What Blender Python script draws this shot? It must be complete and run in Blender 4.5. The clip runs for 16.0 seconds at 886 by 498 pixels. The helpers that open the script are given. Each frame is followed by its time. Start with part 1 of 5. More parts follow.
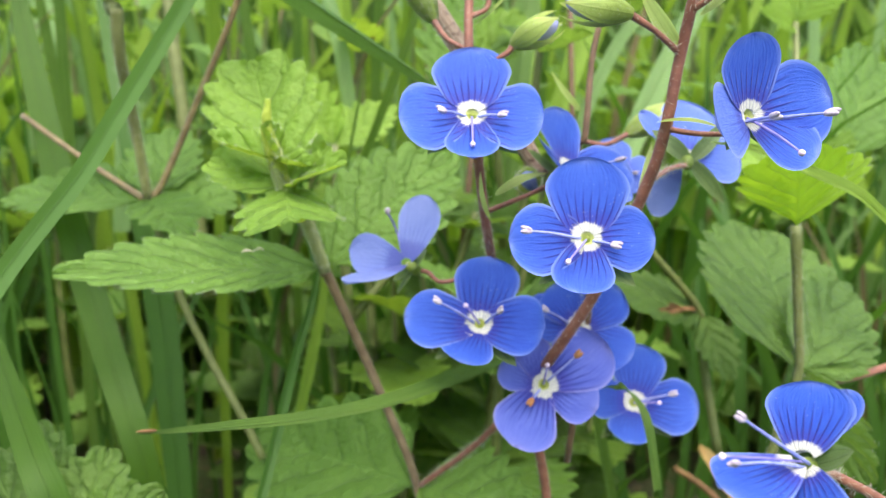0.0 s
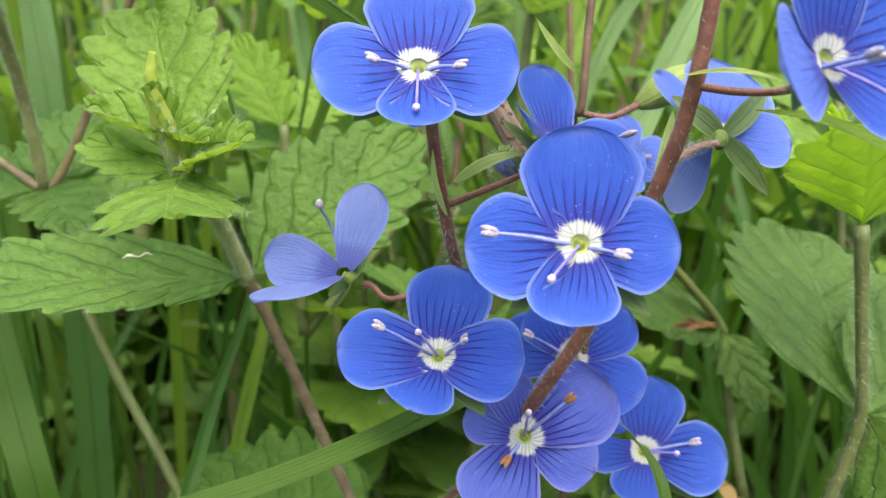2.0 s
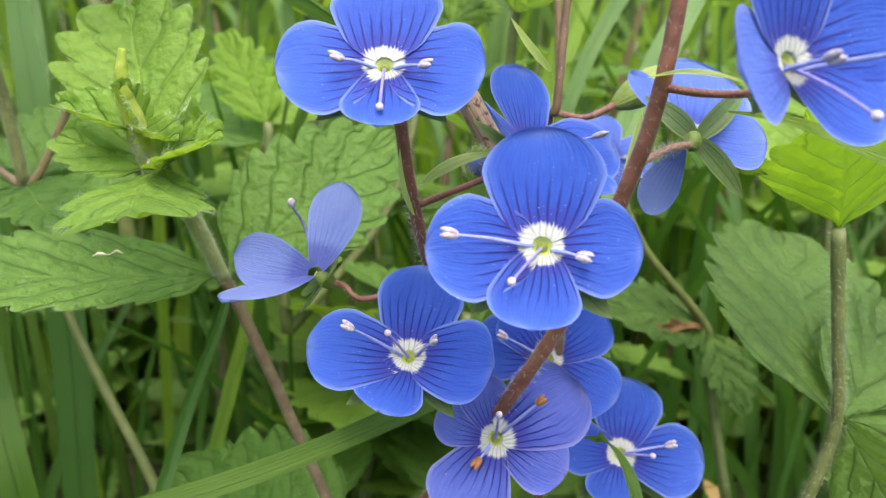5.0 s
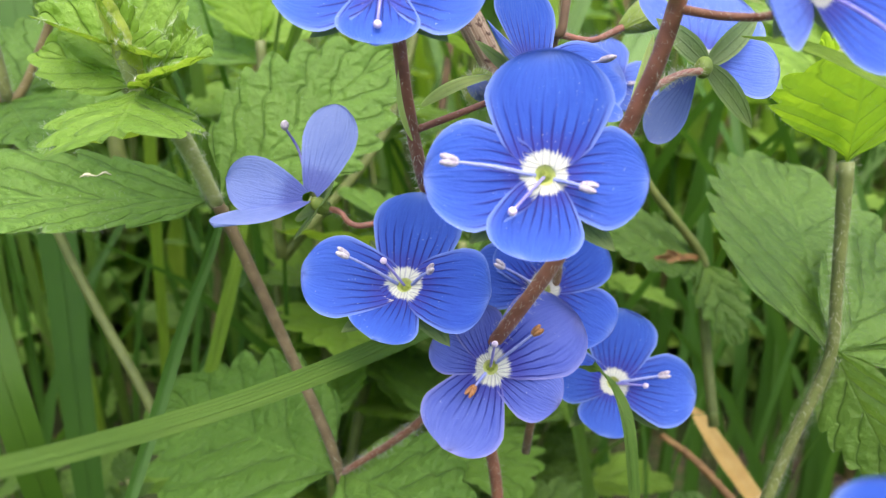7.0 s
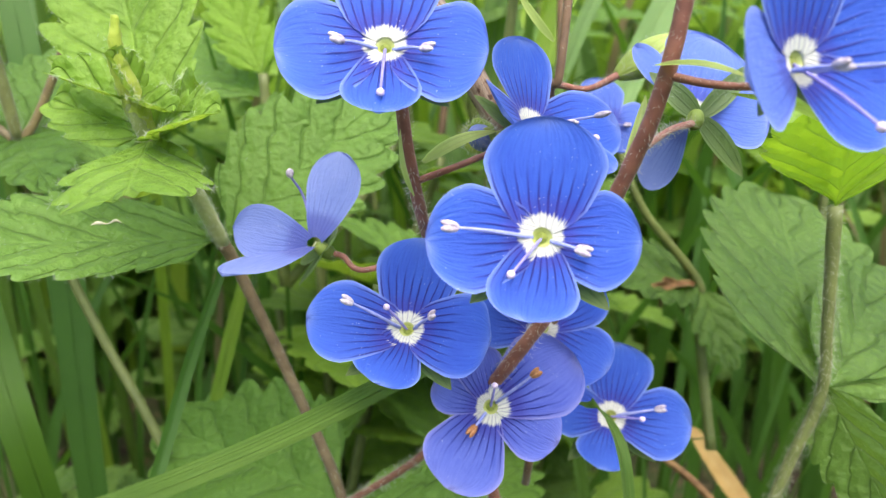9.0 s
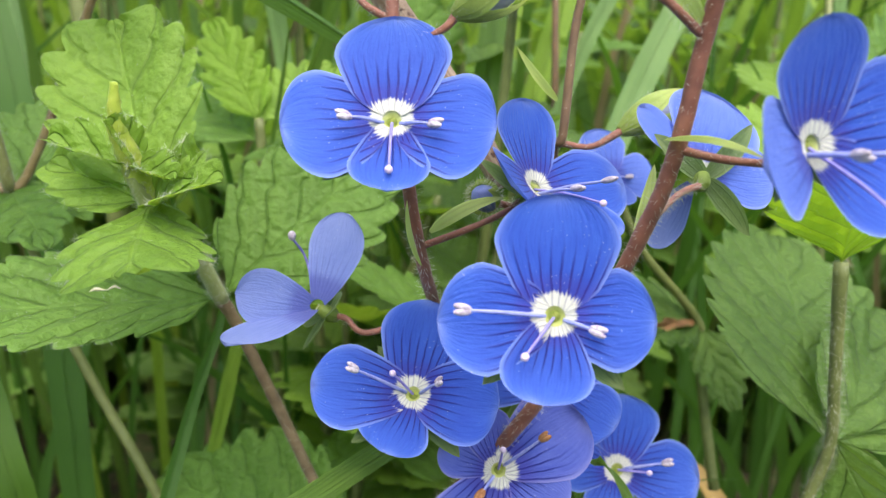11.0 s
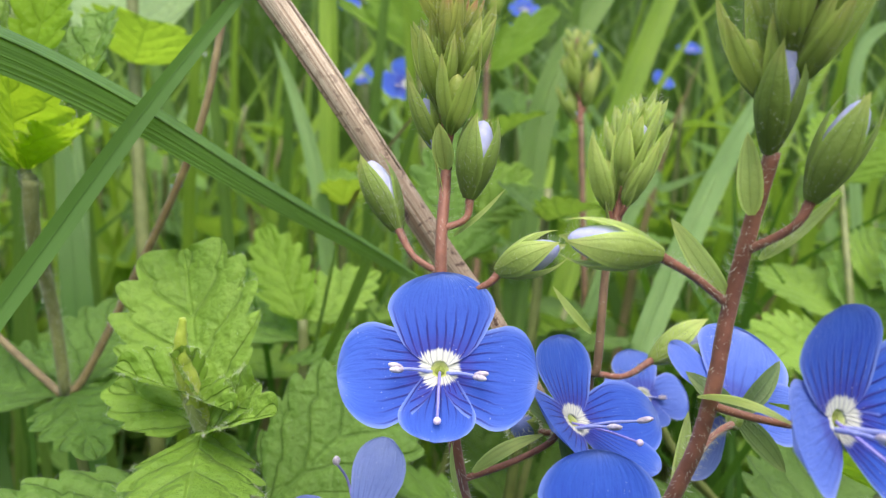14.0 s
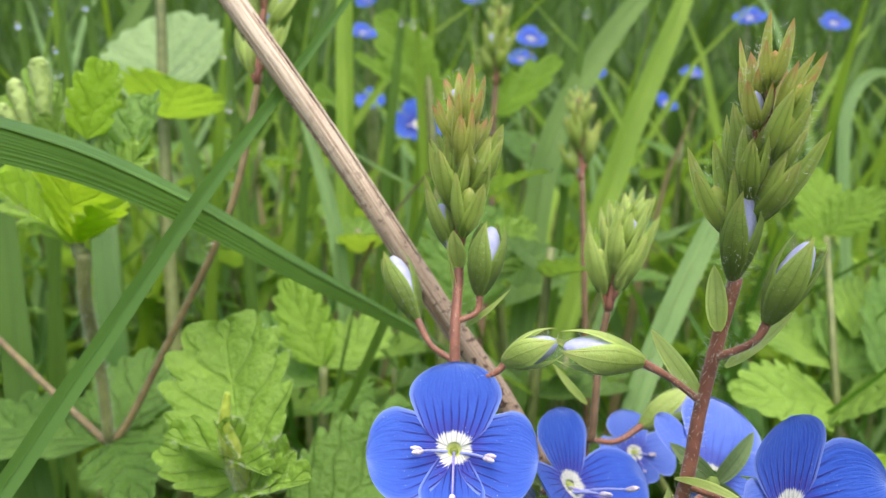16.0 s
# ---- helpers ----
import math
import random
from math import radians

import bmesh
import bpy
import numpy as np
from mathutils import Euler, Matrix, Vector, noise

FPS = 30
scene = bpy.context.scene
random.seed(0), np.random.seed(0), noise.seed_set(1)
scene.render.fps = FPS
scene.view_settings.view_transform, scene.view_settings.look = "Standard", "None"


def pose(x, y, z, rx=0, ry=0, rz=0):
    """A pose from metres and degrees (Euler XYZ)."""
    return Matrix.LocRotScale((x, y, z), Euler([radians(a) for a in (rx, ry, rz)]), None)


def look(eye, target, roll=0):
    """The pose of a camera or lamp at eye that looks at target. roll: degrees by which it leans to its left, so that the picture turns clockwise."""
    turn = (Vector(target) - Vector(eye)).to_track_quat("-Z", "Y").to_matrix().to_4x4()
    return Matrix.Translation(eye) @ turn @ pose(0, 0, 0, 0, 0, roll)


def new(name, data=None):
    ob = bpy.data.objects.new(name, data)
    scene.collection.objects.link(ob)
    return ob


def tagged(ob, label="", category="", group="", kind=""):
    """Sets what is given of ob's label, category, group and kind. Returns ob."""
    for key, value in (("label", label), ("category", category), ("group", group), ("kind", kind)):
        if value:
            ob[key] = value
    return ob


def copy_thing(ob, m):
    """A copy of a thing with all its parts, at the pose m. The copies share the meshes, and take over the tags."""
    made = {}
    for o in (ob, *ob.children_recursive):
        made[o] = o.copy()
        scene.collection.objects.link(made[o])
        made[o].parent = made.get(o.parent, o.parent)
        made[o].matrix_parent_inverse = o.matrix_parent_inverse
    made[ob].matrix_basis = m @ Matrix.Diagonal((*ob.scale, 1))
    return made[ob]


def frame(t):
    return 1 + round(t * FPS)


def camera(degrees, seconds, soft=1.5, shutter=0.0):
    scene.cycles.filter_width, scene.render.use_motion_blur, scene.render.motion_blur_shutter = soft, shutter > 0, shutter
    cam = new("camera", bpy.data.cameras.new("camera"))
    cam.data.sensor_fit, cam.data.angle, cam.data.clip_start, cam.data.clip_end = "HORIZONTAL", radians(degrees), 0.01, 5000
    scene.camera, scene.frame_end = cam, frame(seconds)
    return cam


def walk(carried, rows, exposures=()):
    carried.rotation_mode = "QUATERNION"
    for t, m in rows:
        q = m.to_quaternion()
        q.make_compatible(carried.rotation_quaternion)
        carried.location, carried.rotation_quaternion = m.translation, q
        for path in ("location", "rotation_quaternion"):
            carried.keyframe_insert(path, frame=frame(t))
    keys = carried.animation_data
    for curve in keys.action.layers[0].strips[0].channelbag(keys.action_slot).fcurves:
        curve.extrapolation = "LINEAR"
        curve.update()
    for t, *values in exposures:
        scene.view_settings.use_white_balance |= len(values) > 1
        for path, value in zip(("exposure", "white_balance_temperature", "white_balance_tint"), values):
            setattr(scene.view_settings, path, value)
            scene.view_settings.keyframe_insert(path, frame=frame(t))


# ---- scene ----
cam = camera(62.26, 16.0, soft=1.25)
cam.data.dof.use_dof = True
cam.data.dof.focus_distance = 0.047
cam.data.dof.aperture_fstop = 58.0
# seconds, eye in millimetres, turn in degrees
PATH = [
    (0.0, 0.000, -0.000, 110.000, 76.000, 0.000, -0.001),
    (0.5, 2.745, 8.641, 108.934, 76.965, -0.055, -1.625),
    (1.0, 1.617, 13.681, 106.725, 76.248, -0.269, -1.290),
    (1.5, 4.573, 15.969, 106.567, 75.688, 0.138, 0.391),
    (2.0, 4.228, 17.761, 106.296, 75.756, -0.134, 0.444),
    (2.5, 4.280, 17.518, 106.314, 75.650, -0.297, 0.652),
    (3.0, 4.908, 19.032, 104.943, 75.533, -0.354, 0.662),
    (3.5, 5.889, 18.483, 105.765, 75.507, -0.312, 0.398),
    (3.7, 5.652, 18.342, 106.108, 75.640, -0.265, 0.448),
    (5.8, 6.718, 18.120, 106.780, 75.127, -0.815, 0.629),
    (6.0, 6.403, 18.048, 107.262, 74.007, -0.977, 0.546),
    (6.5, 6.275, 18.800, 106.932, 71.359, -1.410, 0.590),
    (7.0, 6.169, 19.412, 106.234, 69.724, -1.536, 0.550),
    (7.5, 5.432, 19.059, 107.120, 68.922, -1.431, 0.390),
    (8.0, 5.360, 18.950, 108.078, 69.228, -1.369, 0.295),
    (8.2, 6.276, 18.907, 108.745, 69.639, -1.311, 0.510),
    (10.3, 5.456, 19.691, 110.451, 70.391, -0.952, -0.614),
    (10.5, 5.584, 20.086, 111.007, 70.614, -1.110, -1.086),
    (11.0, 4.791, 20.706, 112.611, 71.171, -0.909, -0.593),
    (11.5, 4.071, 21.376, 114.889, 72.269, -1.120, -0.003),
    (12.0, 4.506, 22.271, 115.816, 72.969, -1.150, 0.030),
    (12.5, 4.391, 22.073, 119.562, 75.571, -0.831, 0.089),
    (13.0, 4.150, 20.712, 118.378, 79.127, -1.021, 0.281),
    (13.5, 2.209, 18.512, 118.348, 81.692, -1.159, 0.886),
    (14.0, 3.507, 18.802, 118.476, 83.473, -1.144, 1.478),
    (14.5, 4.399, 17.883, 118.928, 83.855, -0.908, 1.675),
    (15.0, 4.997, 17.187, 119.255, 83.262, -0.786, 1.770),
    (15.5, 5.233, 14.354, 122.646, 83.494, -0.962, 1.843),
    (16.0, 2.943, 12.196, 125.796, 83.849, -1.244, 1.965),
]
walk(cam, [(t, pose(x / 1000, y / 1000, z / 1000, rx, ry, rz)) for t, x, y, z, rx, ry, rz in PATH],
     exposures=[(t, stops, 6600, 13) for t, stops in ((0.0, 1.56), (1.5, 1.36), (3.5, 1.33), (6.0, 1.4), (8.0, 1.56), (10.5, 1.42), (12.5, 1.12), (14.0, 1.14), (16.0, 1.18))])

# ---- light: a bright, thinly overcast day ----
world = bpy.data.worlds.new("sky")
scene.world = world
world.use_nodes = True
wn = world.node_tree.nodes
sky = wn.new("ShaderNodeTexSky")
sky.sky_type, sky.sun_disc = "NISHITA", False
sky.sun_elevation, sky.sun_rotation = radians(68.5), radians(166.0)
sky.air_density, sky.dust_density, sky.ozone_density = 1.0, 4.0, 0.6
world.node_tree.links.new(sky.outputs[0], wn["Background"].inputs["Color"])
wn["Background"].inputs["Strength"].default_value = 0.15
sun = new("sun", bpy.data.lights.new("sun", "SUN"))
sun.data.energy, sun.data.angle, sun.data.color = 1.75, radians(80), (1.0, 0.96, 0.9)
sun.matrix_world = look((0.11, -0.46, 1.2), (0, 0, 0))


# ---- materials ----
def mat(name):
    m = bpy.data.materials.new(name)
    m.use_nodes = True
    m.node_tree.nodes.clear()
    return m, m.node_tree.nodes, m.node_tree.links


def math_node(nodes, links, op, a, b=0.0, clamp=False):
    n = nodes.new("ShaderNodeMath")
    n.operation, n.use_clamp = op, clamp
    for i, x in enumerate((a, b)):
        if isinstance(x, (int, float)):
            n.inputs[i].default_value = x
        else:
            links.new(x, n.inputs[i])
    return n.outputs[0]


def mix_node(nodes, links, f, a, b, mode="MIX"):
    n = nodes.new("ShaderNodeMix")
    n.data_type, n.blend_type = "RGBA", mode
    for i, x in ((0, f), (6, a), (7, b)):
        if isinstance(x, (int, float)):
            n.inputs[i].default_value = x
        elif isinstance(x, tuple):
            n.inputs[i].default_value = (*x, 1.0)
        else:
            links.new(x, n.inputs[i])
    return n.outputs[2]


def noise_node(nodes, links, scale, detail=3.0, coord="Object", rough=0.55):
    c = nodes.new("ShaderNodeTexCoord")
    n = nodes.new("ShaderNodeTexNoise")
    n.inputs["Scale"].default_value, n.inputs["Detail"].default_value = scale, detail
    n.inputs["Roughness"].default_value = rough
    links.new(c.outputs[coord], n.inputs["Vector"])
    return n.outputs["Fac"]


def ramp(nodes, links, x, lo, hi):
    n = nodes.new("ShaderNodeMapRange")
    n.interpolation_type = "SMOOTHSTEP"
    n.inputs[1].default_value, n.inputs[2].default_value = lo, hi
    links.new(x, n.inputs[0])
    return n.outputs[0]


def finish(m, nodes, links, colour, rough=0.5, through_light=0.35, glow=None, bump=None, bump_size=0.0002, sheen=0.0, spec=0.4):
    """Principled skin with light coming through a thin sheet."""
    out = nodes.new("ShaderNodeOutputMaterial")
    p = nodes.new("ShaderNodeBsdfPrincipled")
    p.inputs["Roughness"].default_value = rough
    p.inputs["Specular IOR Level"].default_value = spec
    p.inputs["Sheen Weight"].default_value = sheen
    links.new(colour, p.inputs["Base Color"])
    normal = None
    if bump is not None:
        b = nodes.new("ShaderNodeBump")
        b.inputs["Distance"].default_value, b.inputs["Strength"].default_value = bump_size, 1.0
        links.new(bump, b.inputs["Height"])
        normal = b.outputs[0]
        links.new(normal, p.inputs["Normal"])
    if through_light:
        t = nodes.new("ShaderNodeBsdfTranslucent")
        links.new(glow if glow is not None else colour, t.inputs["Color"])
        if normal is not None:
            links.new(normal, t.inputs["Normal"])
        s = nodes.new("ShaderNodeMixShader")
        s.inputs[0].default_value = through_light
        links.new(p.outputs[0], s.inputs[1])
        links.new(t.outputs[0], s.inputs[2])
        links.new(s.outputs[0], out.inputs[0])
    else:
        links.new(p.outputs[0], out.inputs[0])
    return m


def uv_split(nodes, links):
    u = nodes.new("ShaderNodeUVMap")
    s = nodes.new("ShaderNodeSeparateXYZ")
    links.new(u.outputs[0], s.inputs[0])
    return s.outputs[0], s.outputs[1]


def leaf_material(name, dark, light, backlit, veins=7.0, rough=0.5, through_light=0.4, veined=0.3, bump_size=0.0004):
    m, n, l = mat(name)
    u, v = uv_split(n, l)
    a = math_node(n, l, "ABSOLUTE", math_node(n, l, "SUBTRACT", u, 0.5))
    a = math_node(n, l, "MULTIPLY", a, 2.0)
    wob = math_node(n, l, "MULTIPLY", noise_node(n, l, 220.0, 2.0), 0.22)
    k = math_node(n, l, "MULTIPLY", v, veins)
    k = math_node(n, l, "FRACT", math_node(n, l, "ADD", math_node(n, l, "ADD", k, wob), 8.39))
    k = math_node(n, l, "ABSOLUTE", math_node(n, l, "SUBTRACT", k, 0.5))
    side = ramp(n, l, k, 0.085, 0.0)
    rib = ramp(n, l, a, 0.055, 0.0)
    vein = math_node(n, l, "MAXIMUM", side, rib)
    big = noise_node(n, l, 120.0, 3.0)
    fine = noise_node(n, l, 1400.0, 4.0)
    oi = n.new("ShaderNodeObjectInfo")
    tone = math_node(n, l, "ADD", math_node(n, l, "MULTIPLY", big, 0.7), math_node(n, l, "MULTIPLY", fine, 0.3))
    tone = math_node(n, l, "ADD", tone, math_node(n, l, "MULTIPLY", math_node(n, l, "SUBTRACT", oi.outputs["Random"], 0.5), 0.3))
    c = mix_node(n, l, ramp(n, l, tone, 0.25, 0.75), dark, light)
    # Side veins: their own darker green plus groove shade put into the colour
    c = mix_node(n, l, math_node(n, l, "MULTIPLY", side, veined), c, tuple(x * 0.55 for x in dark))
    c = mix_node(n, l, math_node(n, l, "MULTIPLY", rib, 0.3), c, tuple(min(1, x * 1.4) for x in light))
    h = math_node(n, l, "ADD", math_node(n, l, "MULTIPLY", vein, -0.35), math_node(n, l, "MULTIPLY", fine, 0.7))
    h = math_node(n, l, "ADD", h, math_node(n, l, "MULTIPLY", k, 0.9))
    co = n.new("ShaderNodeTexCoord")
    net = n.new("ShaderNodeTexVoronoi")
    net.feature = "DISTANCE_TO_EDGE"
    net.inputs["Scale"].default_value = 950.0
    l.new(co.outputs["Object"], net.inputs["Vector"])
    cell = ramp(n, l, net.outputs["Distance"], 0.0, 0.3)
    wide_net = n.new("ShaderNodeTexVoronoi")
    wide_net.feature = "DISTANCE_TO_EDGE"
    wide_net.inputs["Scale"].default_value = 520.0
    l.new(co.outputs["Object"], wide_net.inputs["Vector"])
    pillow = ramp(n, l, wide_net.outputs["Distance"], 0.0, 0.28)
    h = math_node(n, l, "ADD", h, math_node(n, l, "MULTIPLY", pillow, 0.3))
    # Creases between the swellings darkened in colour, as painted groove shade
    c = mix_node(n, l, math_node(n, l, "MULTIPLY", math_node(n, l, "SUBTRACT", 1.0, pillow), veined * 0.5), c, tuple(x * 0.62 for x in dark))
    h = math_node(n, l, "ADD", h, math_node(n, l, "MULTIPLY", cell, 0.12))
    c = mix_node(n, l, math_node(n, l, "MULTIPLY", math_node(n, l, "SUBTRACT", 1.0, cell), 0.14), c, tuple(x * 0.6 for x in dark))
    glow = mix_node(n, l, ramp(n, l, tone, 0.2, 0.8), tuple(x * 0.75 for x in backlit), backlit)
    glow = mix_node(n, l, math_node(n, l, "MULTIPLY", vein, 0.35), glow, dark)
    return finish(m, n, l, c, rough, through_light, glow, h, bump_size, sheen=0.03, spec=0.28)


def grass_material(name, dark, light, backlit, lines=11.0, rough=0.42, ribbed=1.0, grooves=0.0):
    m, n, l = mat(name)
    u, v = uv_split(n, l)
    k = math_node(n, l, "FRACT", math_node(n, l, "MULTIPLY", u, lines))
    k = math_node(n, l, "ABSOLUTE", math_node(n, l, "SUBTRACT", k, 0.5))
    stripe = math_node(n, l, "ADD", math_node(n, l, "MULTIPLY", ramp(n, l, k, 0.1, 0.4), ribbed), 0.5 - 0.5 * ribbed)
    along = n.new("ShaderNodeCombineXYZ")
    l.new(math_node(n, l, "MULTIPLY", u, lines * 2.2), along.inputs[0])
    l.new(math_node(n, l, "MULTIPLY", v, 3.0), along.inputs[1])
    uneven = n.new("ShaderNodeTexNoise")
    uneven.inputs["Scale"].default_value, uneven.inputs["Detail"].default_value = 1.0, 3.0
    l.new(along.outputs[0], uneven.inputs["Vector"])
    stripe = math_node(n, l, "ADD", math_node(n, l, "MULTIPLY", stripe, 0.22), math_node(n, l, "MULTIPLY", ramp(n, l, uneven.outputs["Fac"], 0.3, 0.7), 0.78))
    even = min(1.0, 1.3 * ribbed)
    stripe = math_node(n, l, "ADD", math_node(n, l, "MULTIPLY", stripe, even), 0.5 - 0.5 * even)
    big = noise_node(n, l, 60.0, 3.0)
    fine = noise_node(n, l, 900.0, 3.0)
    t = math_node(n, l, "ADD", math_node(n, l, "MULTIPLY", big, 0.6), math_node(n, l, "MULTIPLY", stripe, 0.4))
    g = n.new("ShaderNodeNewGeometry")
    t = math_node(n, l, "ADD", t, math_node(n, l, "MULTIPLY", math_node(n, l, "SUBTRACT", g.outputs["Random Per Island"], 0.5), 0.5))
    c = mix_node(n, l, ramp(n, l, t, 0.2, 0.85), dark, light)
    c = mix_node(n, l, math_node(n, l, "MULTIPLY", fine, 0.25), c, tuple(x * 0.6 for x in dark))
    if grooves:
        furrow = ramp(n, l, k, 0.3, 0.05)
        c = mix_node(n, l, math_node(n, l, "MULTIPLY", furrow, grooves), c, tuple(x * 0.45 for x in dark))
        keel = math_node(n, l, "ABSOLUTE", math_node(n, l, "SUBTRACT", u, 0.5))
        c = mix_node(n, l, ramp(n, l, keel, 0.035, 0.0), c, tuple(x * 0.4 for x in dark))
    glow = mix_node(n, l, stripe, tuple(x * 0.7 for x in backlit), backlit)
    h = math_node(n, l, "ADD", stripe, math_node(n, l, "MULTIPLY", fine, 0.3))
    return finish(m, n, l, c, rough, 0.38, glow, h, 0.00012, spec=0.25)


def petal_material(name, deep, pale, rim, veins, glow_colour, veined=0.95, white=0.112):
    m, n, l = mat(name)
    u, v = uv_split(n, l)
    wob = math_node(n, l, "MULTIPLY", math_node(n, l, "SUBTRACT", noise_node(n, l, 500.0, 2.0), 0.5), 0.05)
    uu = math_node(n, l, "ADD", u, wob)
    k = math_node(n, l, "FRACT", math_node(n, l, "MULTIPLY", uu, veins))
    k = math_node(n, l, "ABSOLUTE", math_node(n, l, "SUBTRACT", k, 0.5))
    width = math_node(n, l, "SUBTRACT", 0.25, math_node(n, l, "MULTIPLY", v, 0.22))
    line = math_node(n, l, "SUBTRACT", 1.0, math_node(n, l, "DIVIDE", k, width), clamp=True)
    line = ramp(n, l, line, 0.12, 0.62)
    reach = ramp(n, l, math_node(n, l, "ADD", v, math_node(n, l, "MULTIPLY", noise_node(n, l, 260.0, 1.0), 0.35)), 0.9, 0.5)
    line = math_node(n, l, "MULTIPLY", line, math_node(n, l, "MULTIPLY", reach, veined))
    a = math_node(n, l, "MULTIPLY", math_node(n, l, "ABSOLUTE", math_node(n, l, "SUBTRACT", u, 0.5)), 2.0)
    edge = math_node(n, l, "MAXIMUM", math_node(n, l, "POWER", a, 14.0), math_node(n, l, "POWER", v, 22.0))
    blotch = noise_node(n, l, 420.0, 4.0)
    fine = noise_node(n, l, 2600.0, 3.0)
    t = math_node(n, l, "ADD", math_node(n, l, "MULTIPLY", v, 0.55), math_node(n, l, "MULTIPLY", blotch, 0.6))
    fan = n.new("ShaderNodeCombineXYZ")
    l.new(math_node(n, l, "MULTIPLY", u, 34.0), fan.inputs[0])
    l.new(math_node(n, l, "MULTIPLY", v, 4.0), fan.inputs[1])
    streak = n.new("ShaderNodeTexNoise")
    streak.inputs["Scale"].default_value, streak.inputs["Detail"].default_value = 1.0, 4.0
    l.new(fan.outputs[0], streak.inputs["Vector"])
    t = math_node(n, l, "ADD", t, math_node(n, l, "MULTIPLY", math_node(n, l, "SUBTRACT", streak.outputs["Fac"], 0.5), 0.7))
    c = mix_node(n, l, ramp(n, l, t, 0.2, 1.0), deep, pale)
    c = mix_node(n, l, math_node(n, l, "MULTIPLY", edge, 0.8), c, rim)
    c = mix_node(n, l, line, c, (0.014, 0.022, 0.19))
    ring = ramp(n, l, v, 0.34, 0.2)
    c = mix_node(n, l, math_node(n, l, "MULTIPLY", ring, 0.5), c, (0.04, 0.03, 0.26))
    spike = math_node(n, l, "MULTIPLY", math_node(n, l, "ABSOLUTE", math_node(n, l, "SUBTRACT", math_node(n, l, "FRACT", math_node(n, l, "MULTIPLY", uu, veins * 1.9)), 0.5)), 0.05)
    spike = math_node(n, l, "ADD", spike, math_node(n, l, "MULTIPLY", math_node(n, l, "SUBTRACT", streak.outputs["Fac"], 0.5), 0.11))
    eye = ramp(n, l, math_node(n, l, "SUBTRACT", v, spike), white + 0.022, white - 0.022)
    c = mix_node(n, l, eye, c, (0.6, 0.62, 0.55))
    dust = noise_node(n, l, 7000.0, 1.0)
    speck = math_node(n, l, "MULTIPLY", ramp(n, l, dust, 0.72, 0.76), ramp(n, l, blotch, 0.45, 0.62))
    c = mix_node(n, l, math_node(n, l, "MULTIPLY", speck, 0.8), c, (0.5, 0.55, 0.7))
    glow = mix_node(n, l, eye, glow_colour, (0.7, 0.75, 0.6))
    glow = mix_node(n, l, line, glow, (0.03, 0.04, 0.3))
    h = math_node(n, l, "ADD", math_node(n, l, "MULTIPLY", line, -0.5), math_node(n, l, "ADD", math_node(n, l, "MULTIPLY", fine, 0.5), math_node(n, l, "ADD", math_node(n, l, "MULTIPLY", blotch, 0.8), streak.outputs["Fac"])))
    return finish(m, n, l, c, 0.55, 0.3, glow, h, 0.00008, sheen=0.1, spec=0.2)


def plain_material(name, a, b, scale=800.0, rough=0.5, through_light=0.0, bump_size=0.0001, stretch=None, sheen=0.0):
    m, n, l = mat(name)
    f = noise_node(n, l, scale, 4.0)
    g = noise_node(n, l, scale * 0.13, 2.0)
    t = math_node(n, l, "ADD", math_node(n, l, "MULTIPLY", f, 0.6), math_node(n, l, "MULTIPLY", g, 0.4))
    c = mix_node(n, l, ramp(n, l, t, 0.3, 0.7), a, b)
    return finish(m, n, l, c, rough, through_light, None, f, bump_size, sheen=sheen)


def cane_material():
    m, n, l = mat("dry_cane")
    u, v = uv_split(n, l)
    c = n.new("ShaderNodeTexCoord")
    x = n.new("ShaderNodeCombineXYZ")
    l.new(math_node(n, l, "MULTIPLY", u, 60.0), x.inputs[0])
    l.new(math_node(n, l, "MULTIPLY", v, 6.0), x.inputs[1])
    t = n.new("ShaderNodeTexNoise")
    t.inputs["Scale"].default_value, t.inputs["Detail"].default_value = 1.0, 5.0
    l.new(x.outputs[0], t.inputs["Vector"])
    spots = noise_node(n, l, 1500.0, 2.0)
    low = ramp(n, l, v, 0.75, 0.35)
    c1 = mix_node(n, l, ramp(n, l, t.outputs["Fac"], 0.35, 0.65), (0.27, 0.185, 0.115), (0.66, 0.57, 0.43))
    c1 = mix_node(n, l, math_node(n, l, "MULTIPLY", low, 0.55), c1, (0.17, 0.1, 0.06))
    dots = math_node(n, l, "MULTIPLY", ramp(n, l, spots, 0.55, 0.66), low)
    c1 = mix_node(n, l, dots, c1, (0.07, 0.035, 0.02))
    return finish(m, n, l, c1, 0.55, 0.0, None, t.outputs["Fac"], 0.0002)


